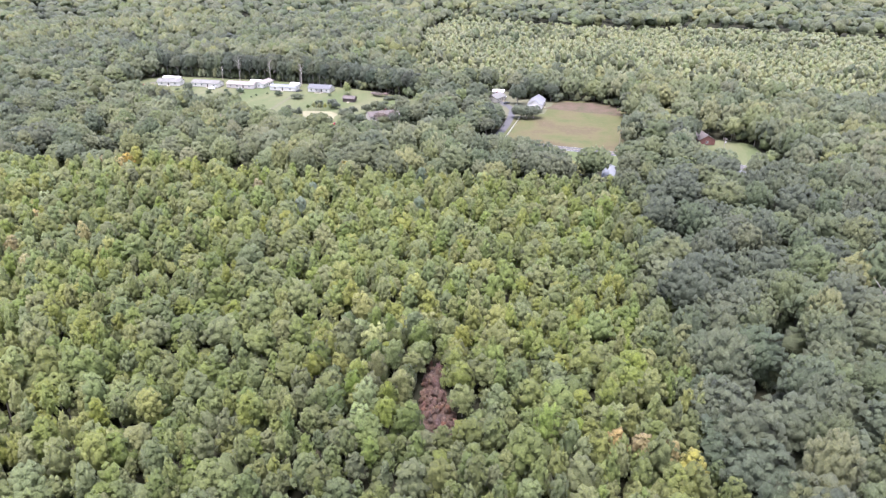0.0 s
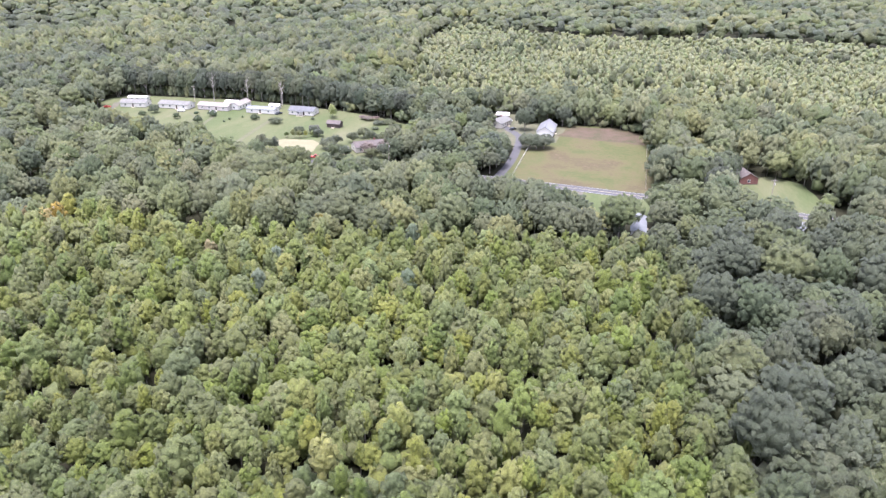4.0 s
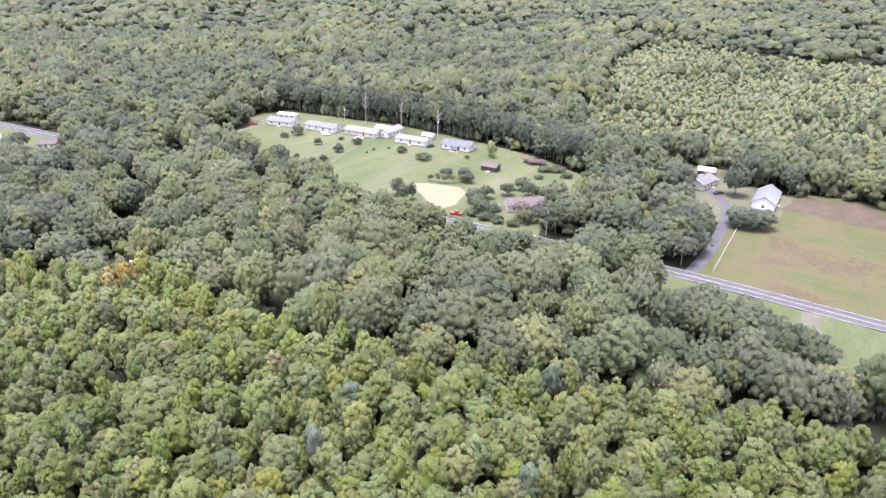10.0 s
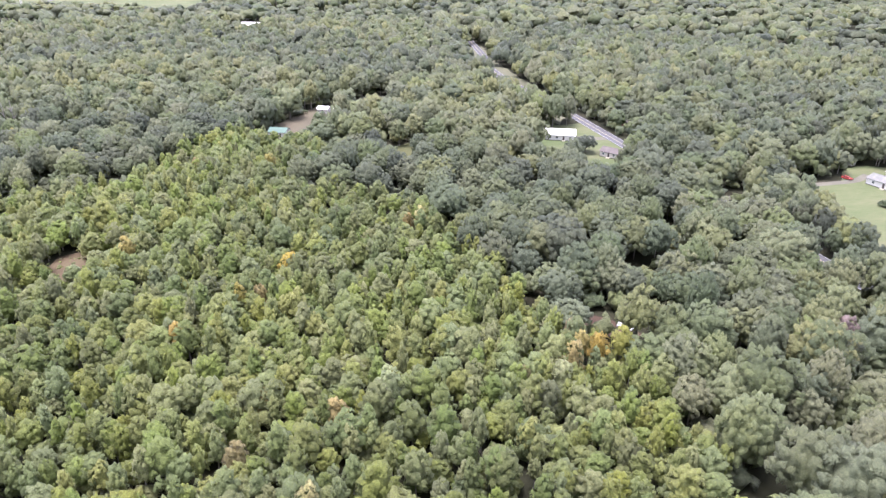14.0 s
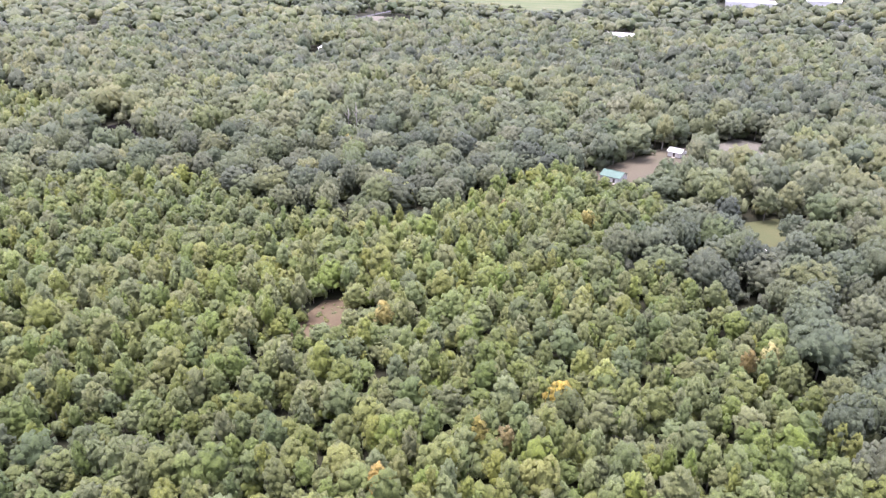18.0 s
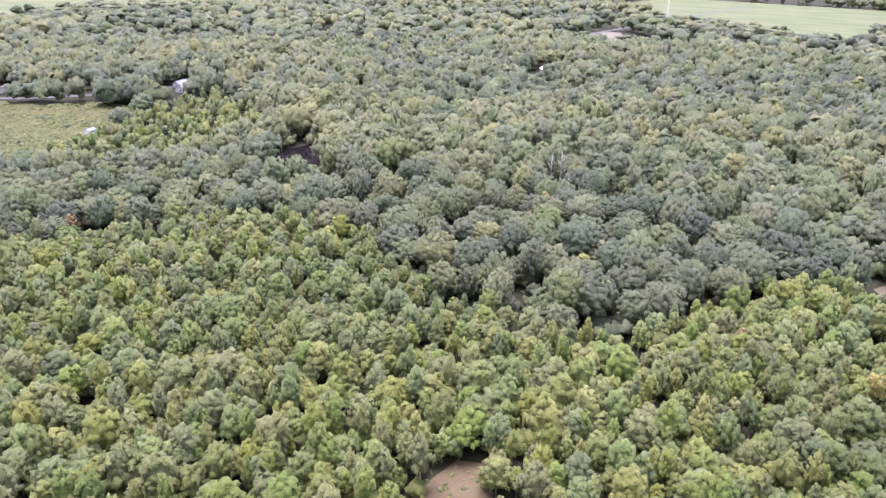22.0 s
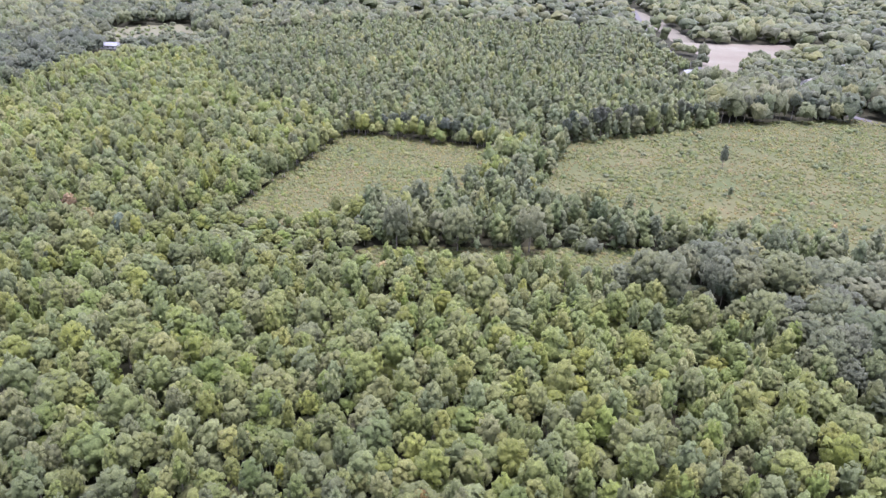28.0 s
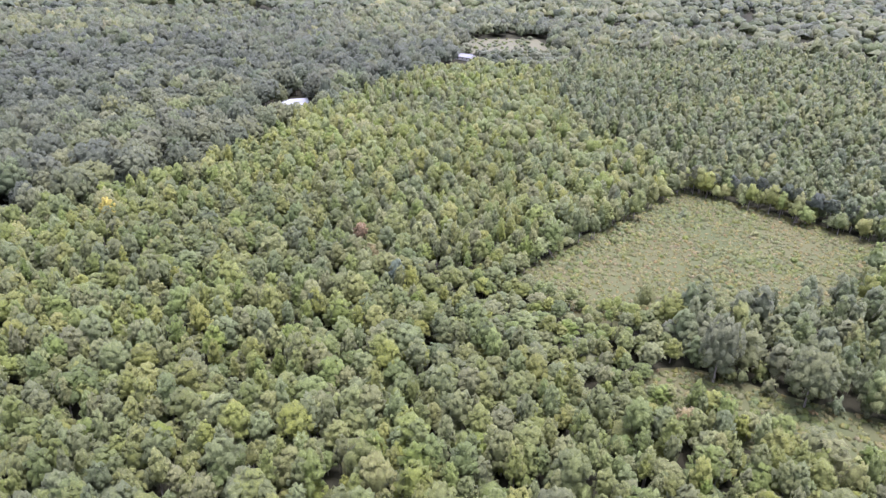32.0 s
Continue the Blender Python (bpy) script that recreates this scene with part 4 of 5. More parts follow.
for x, y in [(5, 116), (10, 117), (15, 115), (19, 113), (-169, 175), (-170, 152), (-232, 146), (-206, 246), (-194, 182), (-112, 262), (-374, 168), (-289, 125), (-298, 220), (-268, 174), (-251, 160), (11, -11), (-435, 50), (-210, 243), (-203, 238)]:
    set_tree(yellow_kit, x, y, 10.6 + (x * 7 % 10) * 0.18, 2.7 + (y % 5) * 0.2, "broadleaf tree turned golden yellow above the young wood", group="yellow autumn trees")
for x, y in [(-138, 235), (-296, 215), (-251, 166), (-216, 243), (-199, 225), (-203, 167), (-185, 162), (-408, 59), (-318, -76), (-380, 137), (-228, -1), (-177, -80), (-54, -74), (-70, -68), (-143, 26)]:
    set_tree(orange_kit, x, y, 9.0 + (y * 3 % 10) * 0.18, 2.3 + (x % 4) * 0.25, "small broadleaf tree turned orange among green ones", group="orange autumn trees")
for x, y in [(-79, 262), (-113, 232), (-70, 229), (-111, 217), (-87, -66)]:
    set_tree(grey_kit, x, y, 12.5, 3.3, "silvery grey-green tree with a pointed crown", group="silvery trees")
for x, y in [(-45.5, 107), (-9, 118), (-200, 194), (-378, 99), (-275, 33), (-327, 118), (-390, 87), (-206, 252), (-195, 233), (-48, 117), (-63, 154), (-54, 139), (-52, 167), (-82, 230), (-147, 252), (-309, 174), (-277, 183), (-420, 300), (-426, 292), (-412, 290), (-432, 284), (-418, 283)]:
    set_tree(bright_kit, x, y, 12.0 + (x % 7) * 0.25, 3.2 + (y % 4) * 0.25, "bright yellow-green broadleaf tree standing above its neighbours", group="bright green trees")
for x, y in [(-182.5, 434), (-180, 431)]:
    set_tree(bright_kit, x, y, 8.0, 2.4, "bright yellow-green willow-like tree on the lawn")
for x, y in [(24, 128), (26, 134), (23.5, 141), (28, 121), (29, 129)]:
    set_tree(green_kit, x, y, 11.5 + (y % 3), 3.6 + (x % 3) * 0.3, "dark green tree at the edge of the young wood", group="stand edge trees")
for x, y, h, w in [(-196, 306, 15, 4.5), (-134, 366, 7, 4), (-128, 372, 7, 3.6)]:
    set_tree(purple_kit, x, y, h, w, "broadleaf tree with dull purple-brown leaves")

plot_rng = np.random.default_rng(77)
for x0, y0, x1, y1 in PLOTS:
    for gx in np.arange(x0 + 2.4, x1, 5.0):
        for gy in np.arange(y0 + 2.4, y1, 5.0):
            x, y = gx + plot_rng.uniform(-1.7, 1.7), gy + plot_rng.uniform(-1.7, 1.7)
            if clear_of(np.array([x]), np.array([y]), 0.4)[0]:
                set_tree(young_kit, x, y, plot_rng.uniform(8, 12.2), plot_rng.uniform(2.7, 3.8), "young light green plantation tree among its neighbours", group="young plantation trees")

weeds("edge_brush", [(-350, 446), (-338, 455), (-250, 461.5), (-200, 456), (-196, 470), (-250, 474), (-348, 468)], 2.4, 8.5, 2.6, "dark undergrowth below the edge trees behind the homes", mature_far, 12)

# trees with bare stems along the edge behind the mobile homes
edge, rnd = smooth_line([(-352, 446), (-340, 458), (-250, 465), (-200, 459)], 6.2), random.Random(5)
for x, y in edge:
    for back in (-3.5, 3.5, 10.0):
        set_tree(pale_kit, x + rnd.uniform(-1.5, 1.5), y + back + rnd.uniform(-1, 1), rnd.uniform(14.5, 18.5), rnd.uniform(4.2, 5.6), "tall woodland edge tree with bare pale stems below a dark crown", group="edge trees behind the homes")
for x, y in smooth_line([(-196, 456), (-176, 453), (-158, 447), (-128, 432)], 6.0):
    for back in (0, 7):
        set_tree(green_kit, x + rnd.uniform(-1.5, 1.5), y + back + rnd.uniform(-1, 1), rnd.uniform(14, 18), rnd.uniform(5.0, 6.2), "large dark woodland tree leafy down to the ground", group="edge trees behind the homes")
edge = smooth_line([(-184, -252), (-215, -292), (-252, -334), (-322, -384)], 5.5)
for x, y in edge:
    set_tree(slim_kit, x + rnd.uniform(-1.5, 1.5), y - 2 + rnd.uniform(-2, 1), rnd.uniform(13, 17), rnd.uniform(2.8, 3.8), "slender woodland edge tree with a pale bare stem", group="edge trees beyond the field")
edge = smooth_line([(-80, -210), (-100, -219), (-155, -228)], 5.5)
for x, y in edge:
    set_tree(slim_kit, x + rnd.uniform(-1.5, 1.5), y - 2 + rnd.uniform(-2, 1), rnd.uniform(11, 14), rnd.uniform(2.8, 3.6), "slender woodland edge tree with a pale bare stem", group="edge trees beyond the field")
for x, y, h, w in [(-61, 402, 8, 6.0), (-54, 404, 7.5, 5.5), (-57.5, 401, 6.5, 4.5), (-150, 362, 6.5, 4), (-158, 372, 6, 4.5), (-176, 396, 5, 3.5), (-172, 392, 4.5, 3), (-184, 394, 4.5, 3),
                   (-148, 396, 6, 3.5), (-142, 390, 6.5, 3.5), (-126, 366, 7, 4), (-383, 318, 9, 6), (-378, 310, 8, 5), (-400, 216, 12, 5), (-386, 236, 13, 5), (-470, 212, 12, 5), (-458, 206, 10, 4.5),
                   (-69, 437, 13, 5.5), (-94, 432, 13, 5.5), (-50, 452, 12, 5), (-73.5, 364, 15, 6.5), (-76, 374, 15, 6), (-320, 364, 12, 4.5), (-324, 378, 13, 5), (27, 366, 16, 6), (21, 355, 17, 6.5), (31, 375, 15, 5.5), (24, 346, 16, 6), (-131, 362, 6, 3.5), (-144, 361, 6, 3.5), (-153, 366, 6.5, 3.5), (-156, 378, 6, 3.5), (-150, 386, 6, 3.5), (-128, 384, 7, 4), (-134, 390, 6, 3.5), (-126, 374, 7, 4), (-189, 362, 8, 3.5), (-183, 358, 7.5, 3)]:
    set_tree(green_kit, x, y, h, w, "round-crowned green tree standing in a yard", group="yard trees")
for k, (x, y) in enumerate(smooth_line([(-305, 358), (-284, 355), (-262, 353.5), (-240, 353.5)], 6.0)):
    set_tree(green_kit, x + (k * 37 % 5 - 2) * 0.6, y + (k * 53 % 5 - 2) * 0.7, 10.5 + (k * 29 % 7) * 0.6, 3.8 + (k * 17 % 5) * 0.3, "dark green roadside tree in front of the lawn", group="roadside trees")
for k, (x, y) in enumerate(smooth_line([(-187, 385), (-180, 386), (-175, 391)], 2.4)):
    set_tree(young_kit, x, y, 3.6 + (k * 31 % 4) * 0.5, 1.5 + (k * 13 % 3) * 0.2, "thin pale green sapling of a loose hedge by the sand", "sapling", group="loose hedge")
for x, y, w in [(-163, 434, 2.6), (-159, 432.5, 3.0), (-155, 434, 2.4)]:
    set_tree(purple_kit, x, y, 2.6, w, "low reddish brown brush at the edge of the lawn", "brush")
set_tree(cone_kit, -260, -252, 11.5, 2.3, "lone dark narrow conifer standing in the overgrown field")
set_tree(cone_kit, -266, -212, 5, 1.2, "small narrow conifer in the overgrown field")
set_tree(cone_kit, -181, 361, 8, 2.4, "dark conifer beside the sand patch")


def snag(x, y, high):
    """A dead tree: bare pale stem and forking branches."""
    rnd = random.Random(int(x + y))
    ob = thing("dead_tree", pose(x, y, 0), "dead tree with bare pale grey branches", "tree", "dead trees")
    part("trunk", tube([(0, 0, 0), (0.2, 0.1, high * 0.3), (0.1, 0.3, high * 0.6), (0.4, 0.2, high)], [0.28, 0.22, 0.16, 0.04], 7), pale_bark, ob)
    for k in range(9):
        a, h = k * 2.4, high * rnd.uniform(0.35, 0.8)
        r = rnd.uniform(1.5, 3.4)
        part("branch", tube([(0.15, 0.2, h), (r * 0.5 * math.cos(a), r * 0.5 * math.sin(a), h + r * 0.55), (r * math.cos(a + 0.2), r * math.sin(a + 0.2), h + r * 1.1)], [0.17, 0.12, 0.04], 5), pale_bark, ob)
    return ob


for x, y, h in [(-465, 41, 20), (-462, 38, 18.5), (71, 192, 15), (-247, 452, 17), (-271, 452, 18), (-224, 453, 16), (-430, -52, 15), (-420, -108, 16), (-424, -112, 15)]:
    snag(x, y, h)

# ---- shrubs on the lawn ----
shrub_leaf = foliage("shrub_leaf", [(0.2, (0.045, 0.062, 0.035)), (0.8, (0.075, 0.092, 0.045))], True)
shrub_rng = np.random.default_rng(41)
shrub_meshes = [raw_mesh("shrub", shrub_leaf, *crown(shrub_rng, "egg", 40, 6, 1.2), kind="mesh") for _ in range(4)]


def shrub(k, x, y, wide, high):
    ob = new("shrub", shrub_meshes[k % 4])
    ob.matrix_basis = pose(x, y, 0, 0, 0, k * 70) @ Matrix.Diagonal((wide * 1.2, wide * 1.2, high * 1.2, 1))
    return tagged(ob, "round dark green shrub standing on the mown lawn" if wide > 1.3 else "small dark green shrub on the mown lawn", "shrub", "lawn shrubs")


for k, (x, y, w, h) in enumerate([(-266, 404, 1.9, 3.2), (-249, 399, 2.4, 3.8), (-246, 367, 2.6, 3.8), (-260, 381, 1.3, 2.0), (-245, 383, 2.0, 2.9), (-250, 416, 2.6, 3.0), (-222, 415, 2.3, 3.0), (-207, 411, 4.0, 3.0),
                                  (-287, 413, 3.0, 4.6), (-290, 406, 2.2, 2.4), (-236, 411, 0.8, 1.2), (-231, 417, 0.8, 1.2), (-150, 425, 3.0, 2.2), (-145, 428, 3.5, 2.4), (-138, 422, 2.6, 2.0), (-148, 414, 2.0, 1.6), (-135, 404, 1.4, 2.2),
                                  (-236, 405, 0.6, 1.0), (-190, 424, 1.2, 1.6), (-262, 418, 1.6, 1.4), (-152, 358, 2.6, 2.6), (-146, 357, 2.6, 2.8), (-140, 357, 2.4, 2.6), (-134, 357, 2.4, 2.4), (-141, 396, 2.5, 2.5)]):
    shrub(k, x, y, w, h)

# ---- buildings ----


def gable_walls(L, D, h, rise):
    """Four walls with pointed ends along x."""
    bm = bmesh.new()
    t = 0.15
    for sx in (-1, 1):
        for x in (sx * L / 2, sx * (L / 2 - t)):
            v = [bm.verts.new(p) for p in ((x, -D / 2, 0), (x, D / 2, 0), (x, D / 2, h), (x, 0, h + rise), (x, -D / 2, h))]
            bm.faces.new(v if (x > 0) == (abs(x) == L / 2) else v[::-1])
    for sy in (-1, 1):
        box(bm, -L / 2 + t, L / 2 - t, min(sy * D / 2, sy * (D / 2 - t)), max(sy * D / 2, sy * (D / 2 - t)), 0, h)
    return bm


def roof_slope(L, D, h, rise, side, over=0.4, thick=0.14):
    bm = bmesh.new()
    k = rise / (D / 2)
    y0, y1 = 0.0, side * (D / 2 + over)
    rows = [(y0, h + rise + 0.02), (y1, h - k * over + 0.02)]
    v = []
    for x in (-L / 2 - over, L / 2 + over):
        for y, z in rows:
            v += [bm.verts.new((x, y, z)), bm.verts.new((x, y, z + thick))]
    for q in ((0, 1, 3, 2), (4, 6, 7, 5), (0, 4, 5, 1), (2, 3, 7, 6), (1, 5, 7, 3), (0, 2, 6, 4)):
        bm.faces.new([v[i] for i in q])
    bmesh.ops.recalc_face_normals(bm, faces=bm.faces[:])
    return bm


def window_part(parent, x, y, z, w, h, along):
    """A framed pane set on a wall; along is the axis that it runs along."""
    def slab(a, b, c, d, depth):
        return (x + a, x + b, y - depth, y + depth, z + c, z + d) if along == "x" else (x - depth, x + depth, y + a, y + b, z + c, z + d)
    f = part("window", boxes(slab(-w / 2, w / 2, -0.08, 0, 0.06), slab(-w / 2, w / 2, h, h + 0.08, 0.06), slab(-w / 2 - 0.08, -w / 2, -0.08, h + 0.08, 0.06), slab(w / 2, w / 2 + 0.08, -0.08, h + 0.08, 0.06), slab(-0.03, 0.03, 0, h, 0.05)), white_paint, parent)
    part("pane", boxes(slab(-w / 2, w / 2, 0, h, 0.03)), glass, f, "dark reflecting window glass")


def house(name, x, y, yaw, L, D, h, rise, wall, roof, label, category="house", windows=4, door=True, chimney=False, porch=False, group="", vents=0):
    ob = thing(name, pose(x, y, 0, 0, 0, yaw), label, category, group)
    part("wall", gable_walls(L, D, h, rise), wall, ob)
    for side in (-1, 1):
        part("roof_slope", roof_slope(L, D, h, rise, side), roof, ob)
    part("ridge", boxes((-L / 2 - 0.4, L / 2 + 0.4, -0.16, 0.16, h + rise + 0.1, h + rise + 0.2)), roof, ob)
    part("foundation", boxes((-L / 2 - 0.05, L / 2 + 0.05, -D / 2 - 0.05, D / 2 + 0.05, -0.1, 0.35)), gravel, ob)
    for side in (-1, 1):
        for k in range(windows):
            wx = -L / 2 + L * (k + 0.7) / (windows + 0.4)
            if door and side < 0 and k == windows // 2:
                d = part("door", boxes((wx - 0.48, wx + 0.48, -D / 2 - 0.05, -D / 2 + 0.04, 0.35, 2.35)), dark_wood, ob)
                part("handle", boxes((wx + 0.34, wx + 0.40, -D / 2 - 0.11, -D / 2 - 0.05, 1.3, 1.36)), chrome, d)
                part("step", boxes((wx - 0.8, wx + 0.8, -D / 2 - 1.2, -D / 2 - 0.06, 0, 0.34)), pale_wood, ob)
            else:
                window_part(ob, wx, side * D / 2, 1.15, 1.0, 1.1, "x")
    for side in (-1, 1):
        if windows > 1:
            window_part(ob, side * L / 2, 0, 1.15, 1.0, 1.1, "y")
    if chimney:
        part("chimney", boxes((L * 0.2, L * 0.2 + 0.8, 0.3, 1.0, h, h + rise + 0.9)), brick_red, ob)
    for k in range(vents):
        part("roof_vent", tube([(-L / 3 + k * L / 3, D * 0.2, h + rise * 0.5), (-L / 3 + k * L / 3, D * 0.2, h + rise * 0.6 + 0.5)], [0.12, 0.12], 8), chrome, ob)
    if porch:
        p = part("porch_roof", boxes((-2.2, 2.2, -D / 2 - 2.6, -D / 2 - 0.1, h - 0.25, h - 0.12)), roof, ob)
        for px in (-2.0, 1.9):
            part("porch_post", boxes((px, px + 0.12, -D / 2 - 2.5, -D / 2 - 2.38, 0, h - 0.25)), white_paint, ob)
        part("porch_floor", boxes((-2.2, 2.2, -D / 2 - 2.6, -D / 2 - 1.25, 0, 0.3)), pale_wood, ob)
    return ob


homes = "mobile homes along the lawn"
house("mobile_home", -309.0, 425.5, 12, 16, 8.2, 2.8, 1.5, white_paint, grey_shingle, "white mobile home with a dark grey shingle roof", windows=3, group=homes, vents=2)
house("mobile_home", -282.5, 429.0, 2, 20, 8.0, 2.8, 1.4, white_paint, grey_shingle, "long white mobile home with a grey roof", windows=4, group=homes, vents=2)
house("mobile_home", -257.5, 432.0, 2, 20, 7.4, 2.8, 1.4, pink_paint, tan_shingle, "long pinkish mobile home with a tan roof", windows=4, group=homes, vents=2)
house("mobile_home", -245.5, 440.0, 88, 14, 6.5, 2.9, 1.5, white_paint, tan_shingle, "white mobile home end-on with a tan roof", windows=4, group=homes, vents=1)
house("mobile_home", -226.5, 433.0, 3, 18, 7.4, 2.7, 0.9, white_paint, pale_shingle, "white mobile home with a pale low roof", windows=3, group=homes, vents=2)
house("mobile_home", -201.5, 436.5, 3, 15.5, 8.6, 2.8, 1.7, white_paint, slate_shingle, "white mobile home with a slate grey gable roof", windows=4, group=homes, porch=True)
house("trailer_home", -316, 438, 8, 12, 4.2, 2.6, 0.7, white_paint, white_paint, "small white trailer behind the first mobile home", "trailer", 3)
house("carport", -253, 444, 4, 8, 5, 2.3, 1.0, pink_paint, white_paint, "small pink outbuilding behind the homes", "outbuilding", 2)
house("outbuilding", -224, 444, 4, 6, 4, 2.2, 0.9, white_paint, white_paint, "small white outbuilding behind the homes", "outbuilding", 2)
house("shed", -341, 432, 20, 5, 4, 2.4, 0.9, cream_paint, pale_shingle, "small cream shed at the edge of the wood", "shed", 1, False)
house("shed", -171.8, 413.5, 0, 7.5, 4.8, 2.4, 1.2, dark_wood, brown_shingle, "dark brown shed with white gable end", "shed", 1, True)
house("shed", -179.0, 402.0, 30, 4.5, 3.5, 2.1, 1.0, dark_wood, brown_shingle, "small dark wooden shed on the lawn", "shed", 1, False)
house("farm_house", -138.0, 376.5, 38, 15, 8.5, 2.9, 1.8, cream_paint, brown_shingle, "low cream house with a dull purple-brown roof under trees", windows=4, chimney=True)
house("shed", -147.5, 367.5, 30, 4.5, 3.5, 2.2, 0.9, cream_paint, grey_shingle, "small grey roofed shed beside the house", "shed", 1, False)
house("barn", -56.5, 434.0, 90, 18, 8.5, 3.2, 2.6, white_paint, roof_metal, "white barn with a pale metal roof", "barn", 3)
house("house", -84.0, 443.0, 75, 13, 8.0, 2.9, 1.8, cream_paint, grey_shingle, "cream house with a dark roof beside the driveway", windows=4, chimney=True)
house("garage", -85.5, 460.5, 5, 7, 6.0, 2.7, 0.9, dark_wood, white_paint, "open dark garage with a white roof", "garage", 1)
house("mobile_home", -6.0, 306.0, 90, 16, 5.0, 2.8, 0.9, white_paint, pale_shingle, "single mobile home with a pale grey roof under trees", windows=4)
house("brick_house", 37.5, 380.0, 108, 14, 8.0, 2.9, 2.2, brick_red, brown_shingle, "red brick house with a brown roof", windows=4, chimney=True)
house("house", 52.0, 320.0, 10, 12, 7.0, 2.8, 1.6, cream_paint, pale_shingle, "house with a pale grey roof beside the road", windows=4)
house("shed", 20.0, 402.0, 15, 5, 4, 2.3, 0.9, white_paint, pale_shingle, "small white shed under the trees", "shed", 1)
house("house", -411.0, 316.0, 68, 15, 13, 2.9, 1.7, white_paint, white_paint, "house with a broad white metal roof", windows=4)
house("house", -374.5, 328.0, 40, 9, 7, 2.7, 1.5, cream_paint, brown_shingle, "small house with a dull roof half hidden by trees", windows=3)
house("long_shed", -424.0, 366.0, 55, 16, 6, 2.6, 1.1, brick_red, brown_shingle, "long reddish shed across the road", "shed", 3)
house("shed", -487.0, 198.5, 65, 6.5, 5, 2.8, 1.2, white_paint, white_paint, "small white shed at the end of a dry yard", "shed", 1)
house("house", -441.0, 172.5, 70, 9, 8, 2.9, 1.5, white_paint, green_metal, "small white building with a turquoise metal roof", windows=2)
house("house", -470.0, 234.0, 70, 14, 9, 2.8, 1.6, cream_paint, pale_shingle, "house with a pale blue-grey roof among trees", windows=4)
house("mobile_home", -373.5, 229.5, 54, 13, 5.5, 2.7, 0.8, white_paint, white_paint, "white mobile home half hidden by trees", windows=3)
house("house", -710.0, -95.0, 35, 15, 9, 3.2, 2.4, white_paint, white_paint, "far white house in the woods", windows=4)
house("house", -880.0, 146.0, 80, 28, 16, 4.5, 2.0, white_paint, white_paint, "far building with a white roof", windows=5)
house("warehouse", -1275.0, 300.0, 70, 70, 30, 7, 2.5, white_paint, white_paint, "large white far warehouse", "warehouse", 6)
house("warehouse", -1330.0, 400.0, 75, 45, 26, 7, 2.5, white_paint, white_paint, "large white far warehouse", "warehouse", 5)
house("house", -494.0, -256.0, 30, 10, 7, 2.9, 1.9, white_paint, pale_shingle, "small white house beyond the field", windows=3)
house("house", -502.0, -270.0, 10, 9, 7, 2.9, 1.9, white_paint, pale_shingle, "small white house beyond the field", windows=3)
house("house", -393.0, -357.0, 60, 8, 6.5, 2.9, 2.4, white_paint, pale_shingle, "small white gabled house beside the south road", windows=3)
house("house", -420.0, -345.0, 60, 10, 7, 2.9, 1.8, cream_paint, brown_shingle, "small house beside the south road under trees", windows=3)
house("shed", -397.0, -203.0, 20, 5, 3.5, 2.2, 0.8, white_paint, pale_shingle, "small white shed in the overgrown field", "shed", 1, False)
house("house", -222.0, -470.0, 40, 16, 9, 3.0, 1.8, cream_paint, pale_shingle, "pale house beside the clay lot", windows=4)
house("house", -300.0, -480.0, 70, 12, 8, 3.0, 1.8, white_paint, grey_shingle, "white house behind the clay lot", windows=3)
house("house", -330.0, -560.0, 20, 12, 8, 3.0, 1.8, white_paint, pale_shingle, "white house in the far trees", windows=3)
house("house", 205.0, -330.0, 20, 14, 9, 3.0, 1.8, white_paint, pale_shingle, "far white house near the sandy clearing", windows=3)

# ---- vehicles ----


def car(name, x, y, yaw, paint, label, tall=1.45, truck=False):
    ob = thing(name, pose(x, y, 0.06, 0, 0, yaw), label, "truck" if truck else "car")
    part("body", boxes((-2.25, 2.25, -0.9, 0.9, 0.35, 0.95), bevel=0.12), paint, ob)
    x0, x1 = (-0.5, 1.1) if truck else (-1.5, 0.9)
    bm = boxes((x0, x1, -0.8, 0.8, 0.93, tall), bevel=0.1)
    for v in bm.verts:
        if v.co.z > (0.93 + tall) / 2:
            v.co.x = (x0 + x1) / 2 + (v.co.x - (x0 + x1) / 2) * 0.72
            v.co.y *= 0.86
    part("cabin", bm, paint, ob)
    for sy in (-1, 1):
        part("side_window", boxes((x0 + 0.35, x1 - 0.35, sy * 0.76 - 0.02, sy * 0.76 + 0.02, 1.02, tall - 0.12)), glass, ob)
    part("windscreen", boxes((x1 - 0.18, x1 - 0.10, -0.62, 0.62, 1.0, tall - 0.12)), glass, ob)
    part("rear_window", boxes((x0 + 0.08, x0 + 0.16, -0.62, 0.62, 1.0, tall - 0.12)), glass, ob)
    for sy in (-1, 1):
        part("headlight", boxes((2.2, 2.28, sy * 0.62 - 0.18, sy * 0.62 + 0.18, 0.66, 0.82)), chrome, ob)
        part("bumper", boxes((sy * 2.27 - 0.06, sy * 2.27 + 0.06, -0.86, 0.86, 0.38, 0.55)), dark_car_paint, ob)
    for wx in (-1.4, 1.4):
        for sy in (-1, 1):
            w = part("wheel", tube([(wx, sy * 0.78, 0.33), (wx, sy * 0.94, 0.33)], [0.33, 0.33], 14), rubber, ob)
            part("rim", tube([(wx, sy * 0.93, 0.33), (wx, sy * 0.955, 0.33)], [0.2, 0.18], 10), chrome, w)
    return ob


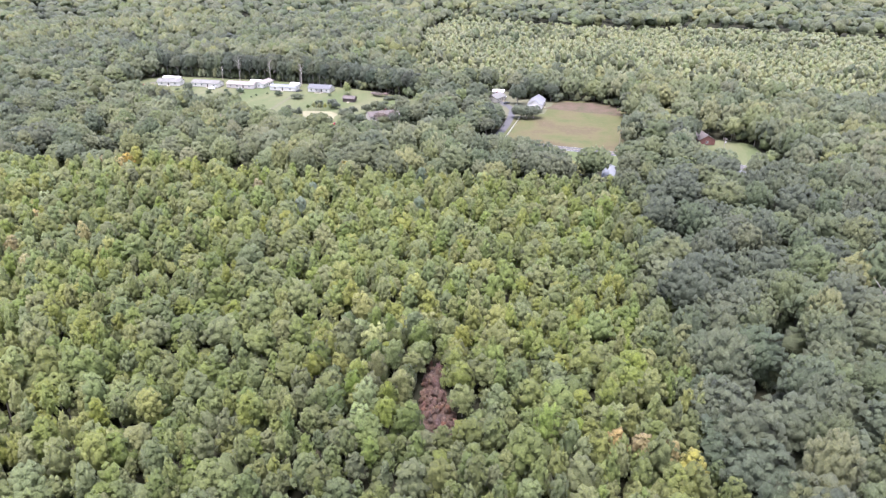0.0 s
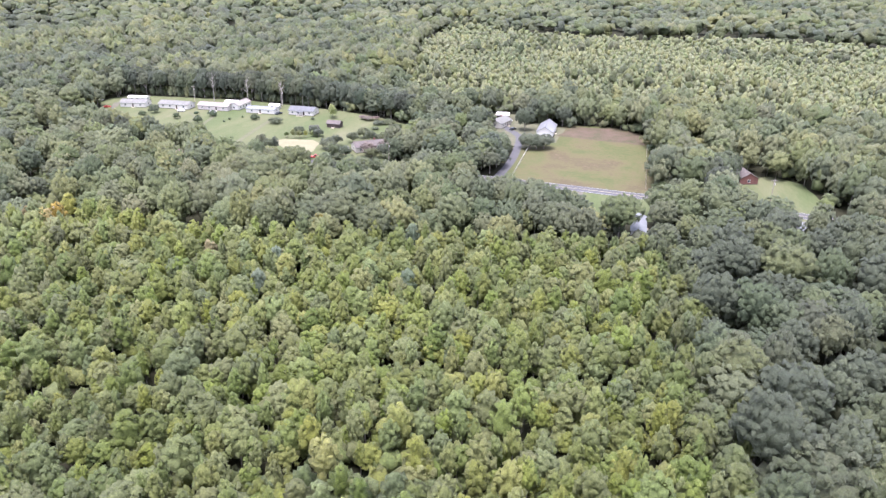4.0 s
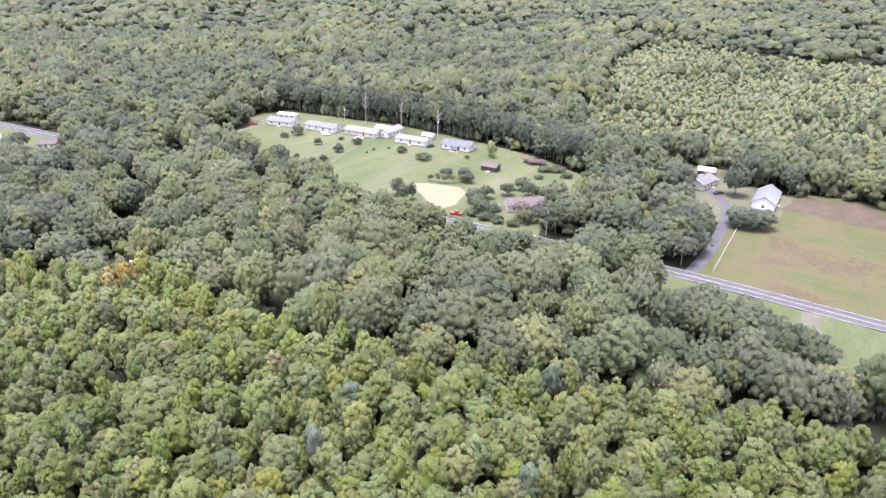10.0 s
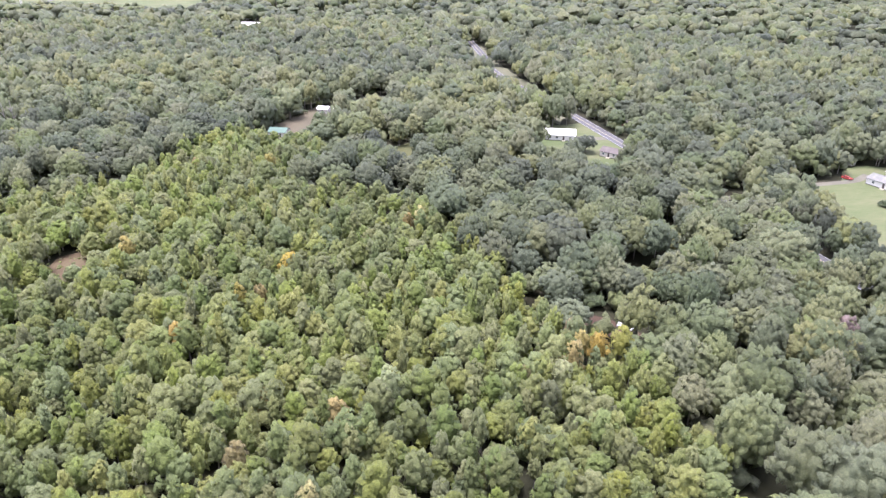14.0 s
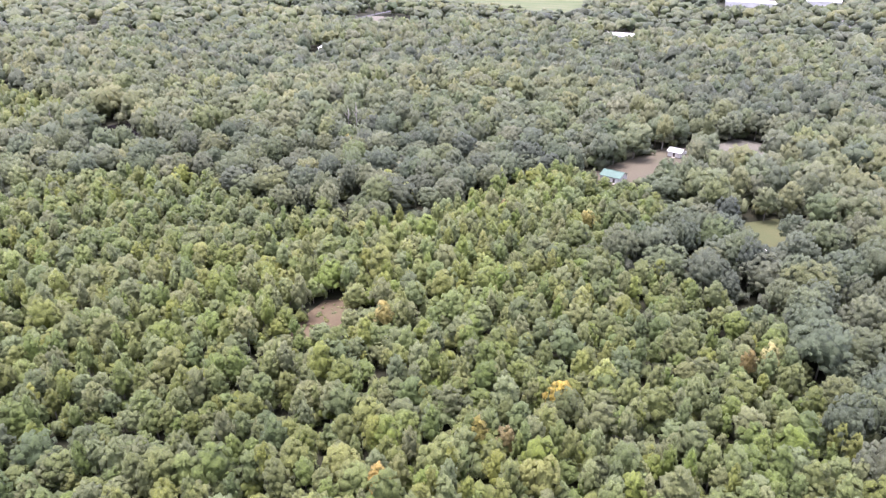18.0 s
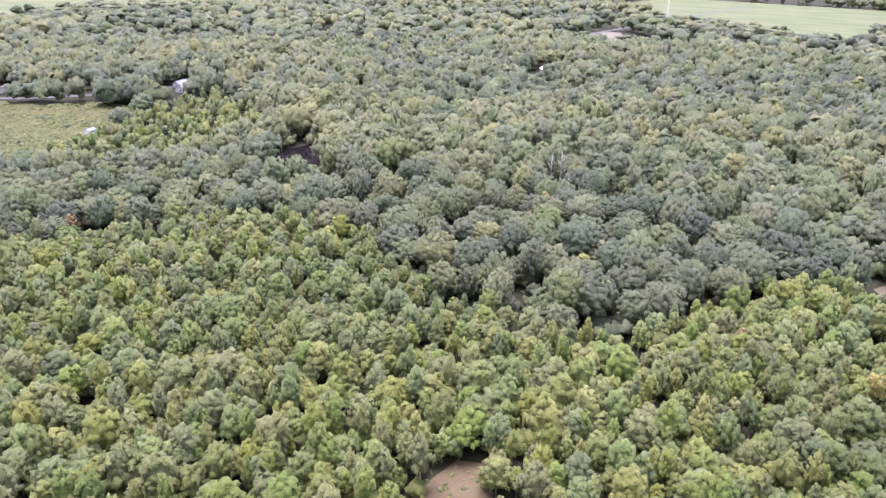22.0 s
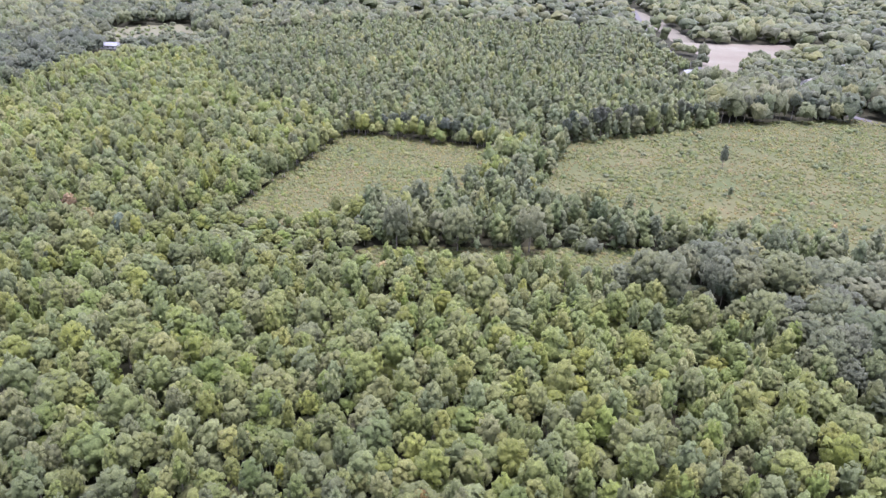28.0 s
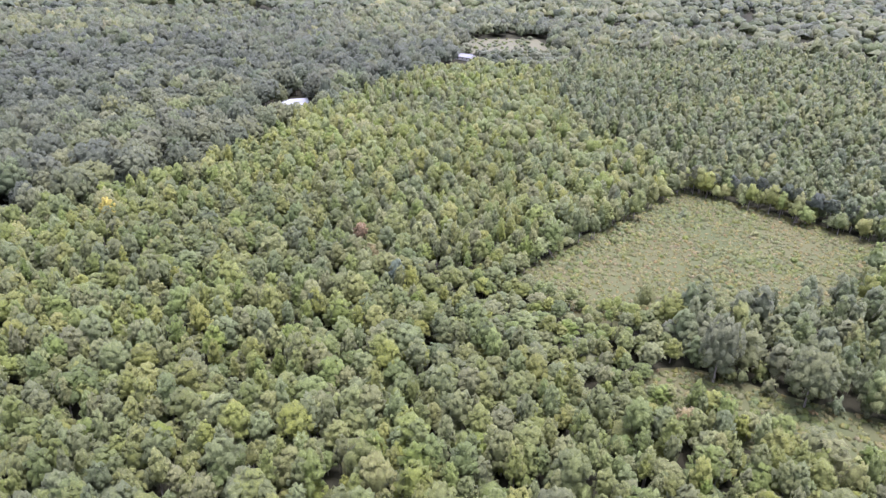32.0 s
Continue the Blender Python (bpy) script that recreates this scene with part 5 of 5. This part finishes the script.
car("pickup_truck", -157.5, 356.0, 15, red_car_paint, "red pickup truck parked beside the road", 1.75, True)
car("car", -322.5, 416.0, 30, red_car_paint, "red car parked on the gravel drive")
car("car", -254.5, 423.0, 20, white_car_paint, "white car parked in front of the pink home")
car("car", -274.0, 420.5, 10, white_car_paint, "pale car parked on the lawn")
car("car", -215.0, 431.0, 70, dark_car_paint, "black car parked between two homes")
car("pickup_truck", -224.0, 262.5, 40, white_car_paint, "white pickup truck parked in a gap of the wood", 1.75, True)
car("car", -80.0, 452.0, 80, white_car_paint, "white car parked by the garage")
car("car", -75.5, 436.0, 60, dark_car_paint, "dark car parked on the farmyard")
car("car", 17.0, 396.0, 20, white_car_paint, "white car parked under the trees")
car("car", -478.0, 226.0, 40, white_car_paint, "white car parked on the gravel yard")
car("car", -500.0, 236.0, 10, white_car_paint, "white car parked on the gravel yard")
car("car", -492.0, 203.0, 100, white_car_paint, "white car beside the shed")
car("car", -57.0, 322.0, 80, white_car_paint, "white car parked on the south verge")
car("car", -385.0, -343.0, 125, white_car_paint, "white car parked beside the south road")

# ---- poles, mast, fence, tracks ----


def utility_pole(x, y, high, yaw=0):
    ob = thing("utility_pole", pose(x, y, 0, 0, 0, yaw), "weathered wooden utility pole with a crossarm", "pole", "utility poles")
    part("pole", tube([(0, 0, 0), (0.02, 0, high * 0.5), (0, 0.03, high)], [0.2, 0.17, 0.13], 9), pole_wood, ob)
    part("crossarm", boxes((-1.2, 1.2, 0.12, 0.24, high - 0.9, high - 0.75)), pole_wood, ob)
    for k in (-1.05, -0.45, 0.45, 1.05):
        part("insulator", tube([(k, 0.18, high - 0.75), (k, 0.18, high - 0.55)], [0.06, 0.04], 8), insulator, ob)
    part("transformer", tube([(0.38, 0, high - 2.6), (0.38, 0, high - 1.7)], [0.24, 0.24], 12), insulator, ob, "grey transformer can")
    return ob


for x, y, h in [(-279, 443, 11), (-221, 448, 11), (-337, 444, 11), (-311, 375, 10), (-430, 351, 11), (-120, 356, 11), (-212, -648, 12), (-376, -352, 12), (45, 349, 11), (-620, 345, 11)]:
    utility_pole(x, y, h, 10)


def mast(x, y, high):
    ob = thing("radio_mast", pose(x, y, 0), "tall thin pale radio mast beyond the woods", "mast")
    for k in range(3):
        a = math.tau * k / 3
        part("leg", tube([(1.2 * math.cos(a), 1.2 * math.sin(a), 0), (0.5 * math.cos(a), 0.5 * math.sin(a), high)], [0.3, 0.2], 6), white_paint, ob)
    n = int(high / 4)
    for k in range(n):
        z = 4.0 * k + 2
        r = 1.2 - 0.7 * z / high
        for j in range(3):
            a, b = math.tau * j / 3, math.tau * (j + 1) / 3
            part("brace", tube([(r * math.cos(a), r * math.sin(a), z), (r * math.cos(b), r * math.sin(b), z + 2)], [0.09, 0.09], 4), white_paint, ob)
    part("antenna", tube([(0, 0, high), (0, 0, high + 5)], [0.08, 0.04], 6), white_paint, ob)


mast(-1085, -133, 64)

fence = thing("fence", pose(-61.5, 356, 0), "low white rail fence along the driveway", "fence")
for k in range(19):
    part("post", boxes((-0.06, 0.06, k * 2.5 - 0.06, k * 2.5 + 0.06, 0, 1.15)), white_paint, fence)
for z in (0.45, 0.95):
    part("rail", boxes((-0.1, -0.062, -0.1, 45.1, z, z + 0.14)), white_paint, fence)
fence = thing("fence", pose(-3.5, 354, 0), "weathered wooden post fence along the dry field", "fence")
for k in range(18):
    part("post", boxes((-0.07, 0.07, k * 4 - 0.07, k * 4 + 0.07, 0, 1.2)), pole_wood, fence)
for z in (0.5, 1.0):
    part("rail", boxes((-0.1, -0.072, -0.1, 68.1, z, z + 0.1)), pole_wood, fence)

for pts, w in (([(-231, 353), (-235, 362), (-243, 390), (-249, 416)], 2.2), ([(-206, 353), (-208, 372), (-211, 398), (-214, 424)], 2.6), ([(-262, 385), (-255, 405), (-268, 420)], 1.6)):
    tagged(link_mesh("worn_track", strip(smooth_line(pts, 4), w, 0.075), worn_grass), "faint worn vehicle track across the lawn", "track", kind="structure")
for pts, w in (([(-63, 343), (-61, 334), (-58, 322)], 4.5), ([(-31.5, 343), (-31, 336), (-30, 330)], 5.0), ([(40, 340), (42, 334), (48, 326)], 4.0), ([(-404, 341), (-406, 330), (-409, 323)], 6.0)):
    tagged(link_mesh("gravel_drive", strip(smooth_line(pts, 3), w, 0.085), gravel), "short grey gravel entrance off the road", "driveway", kind="structure")
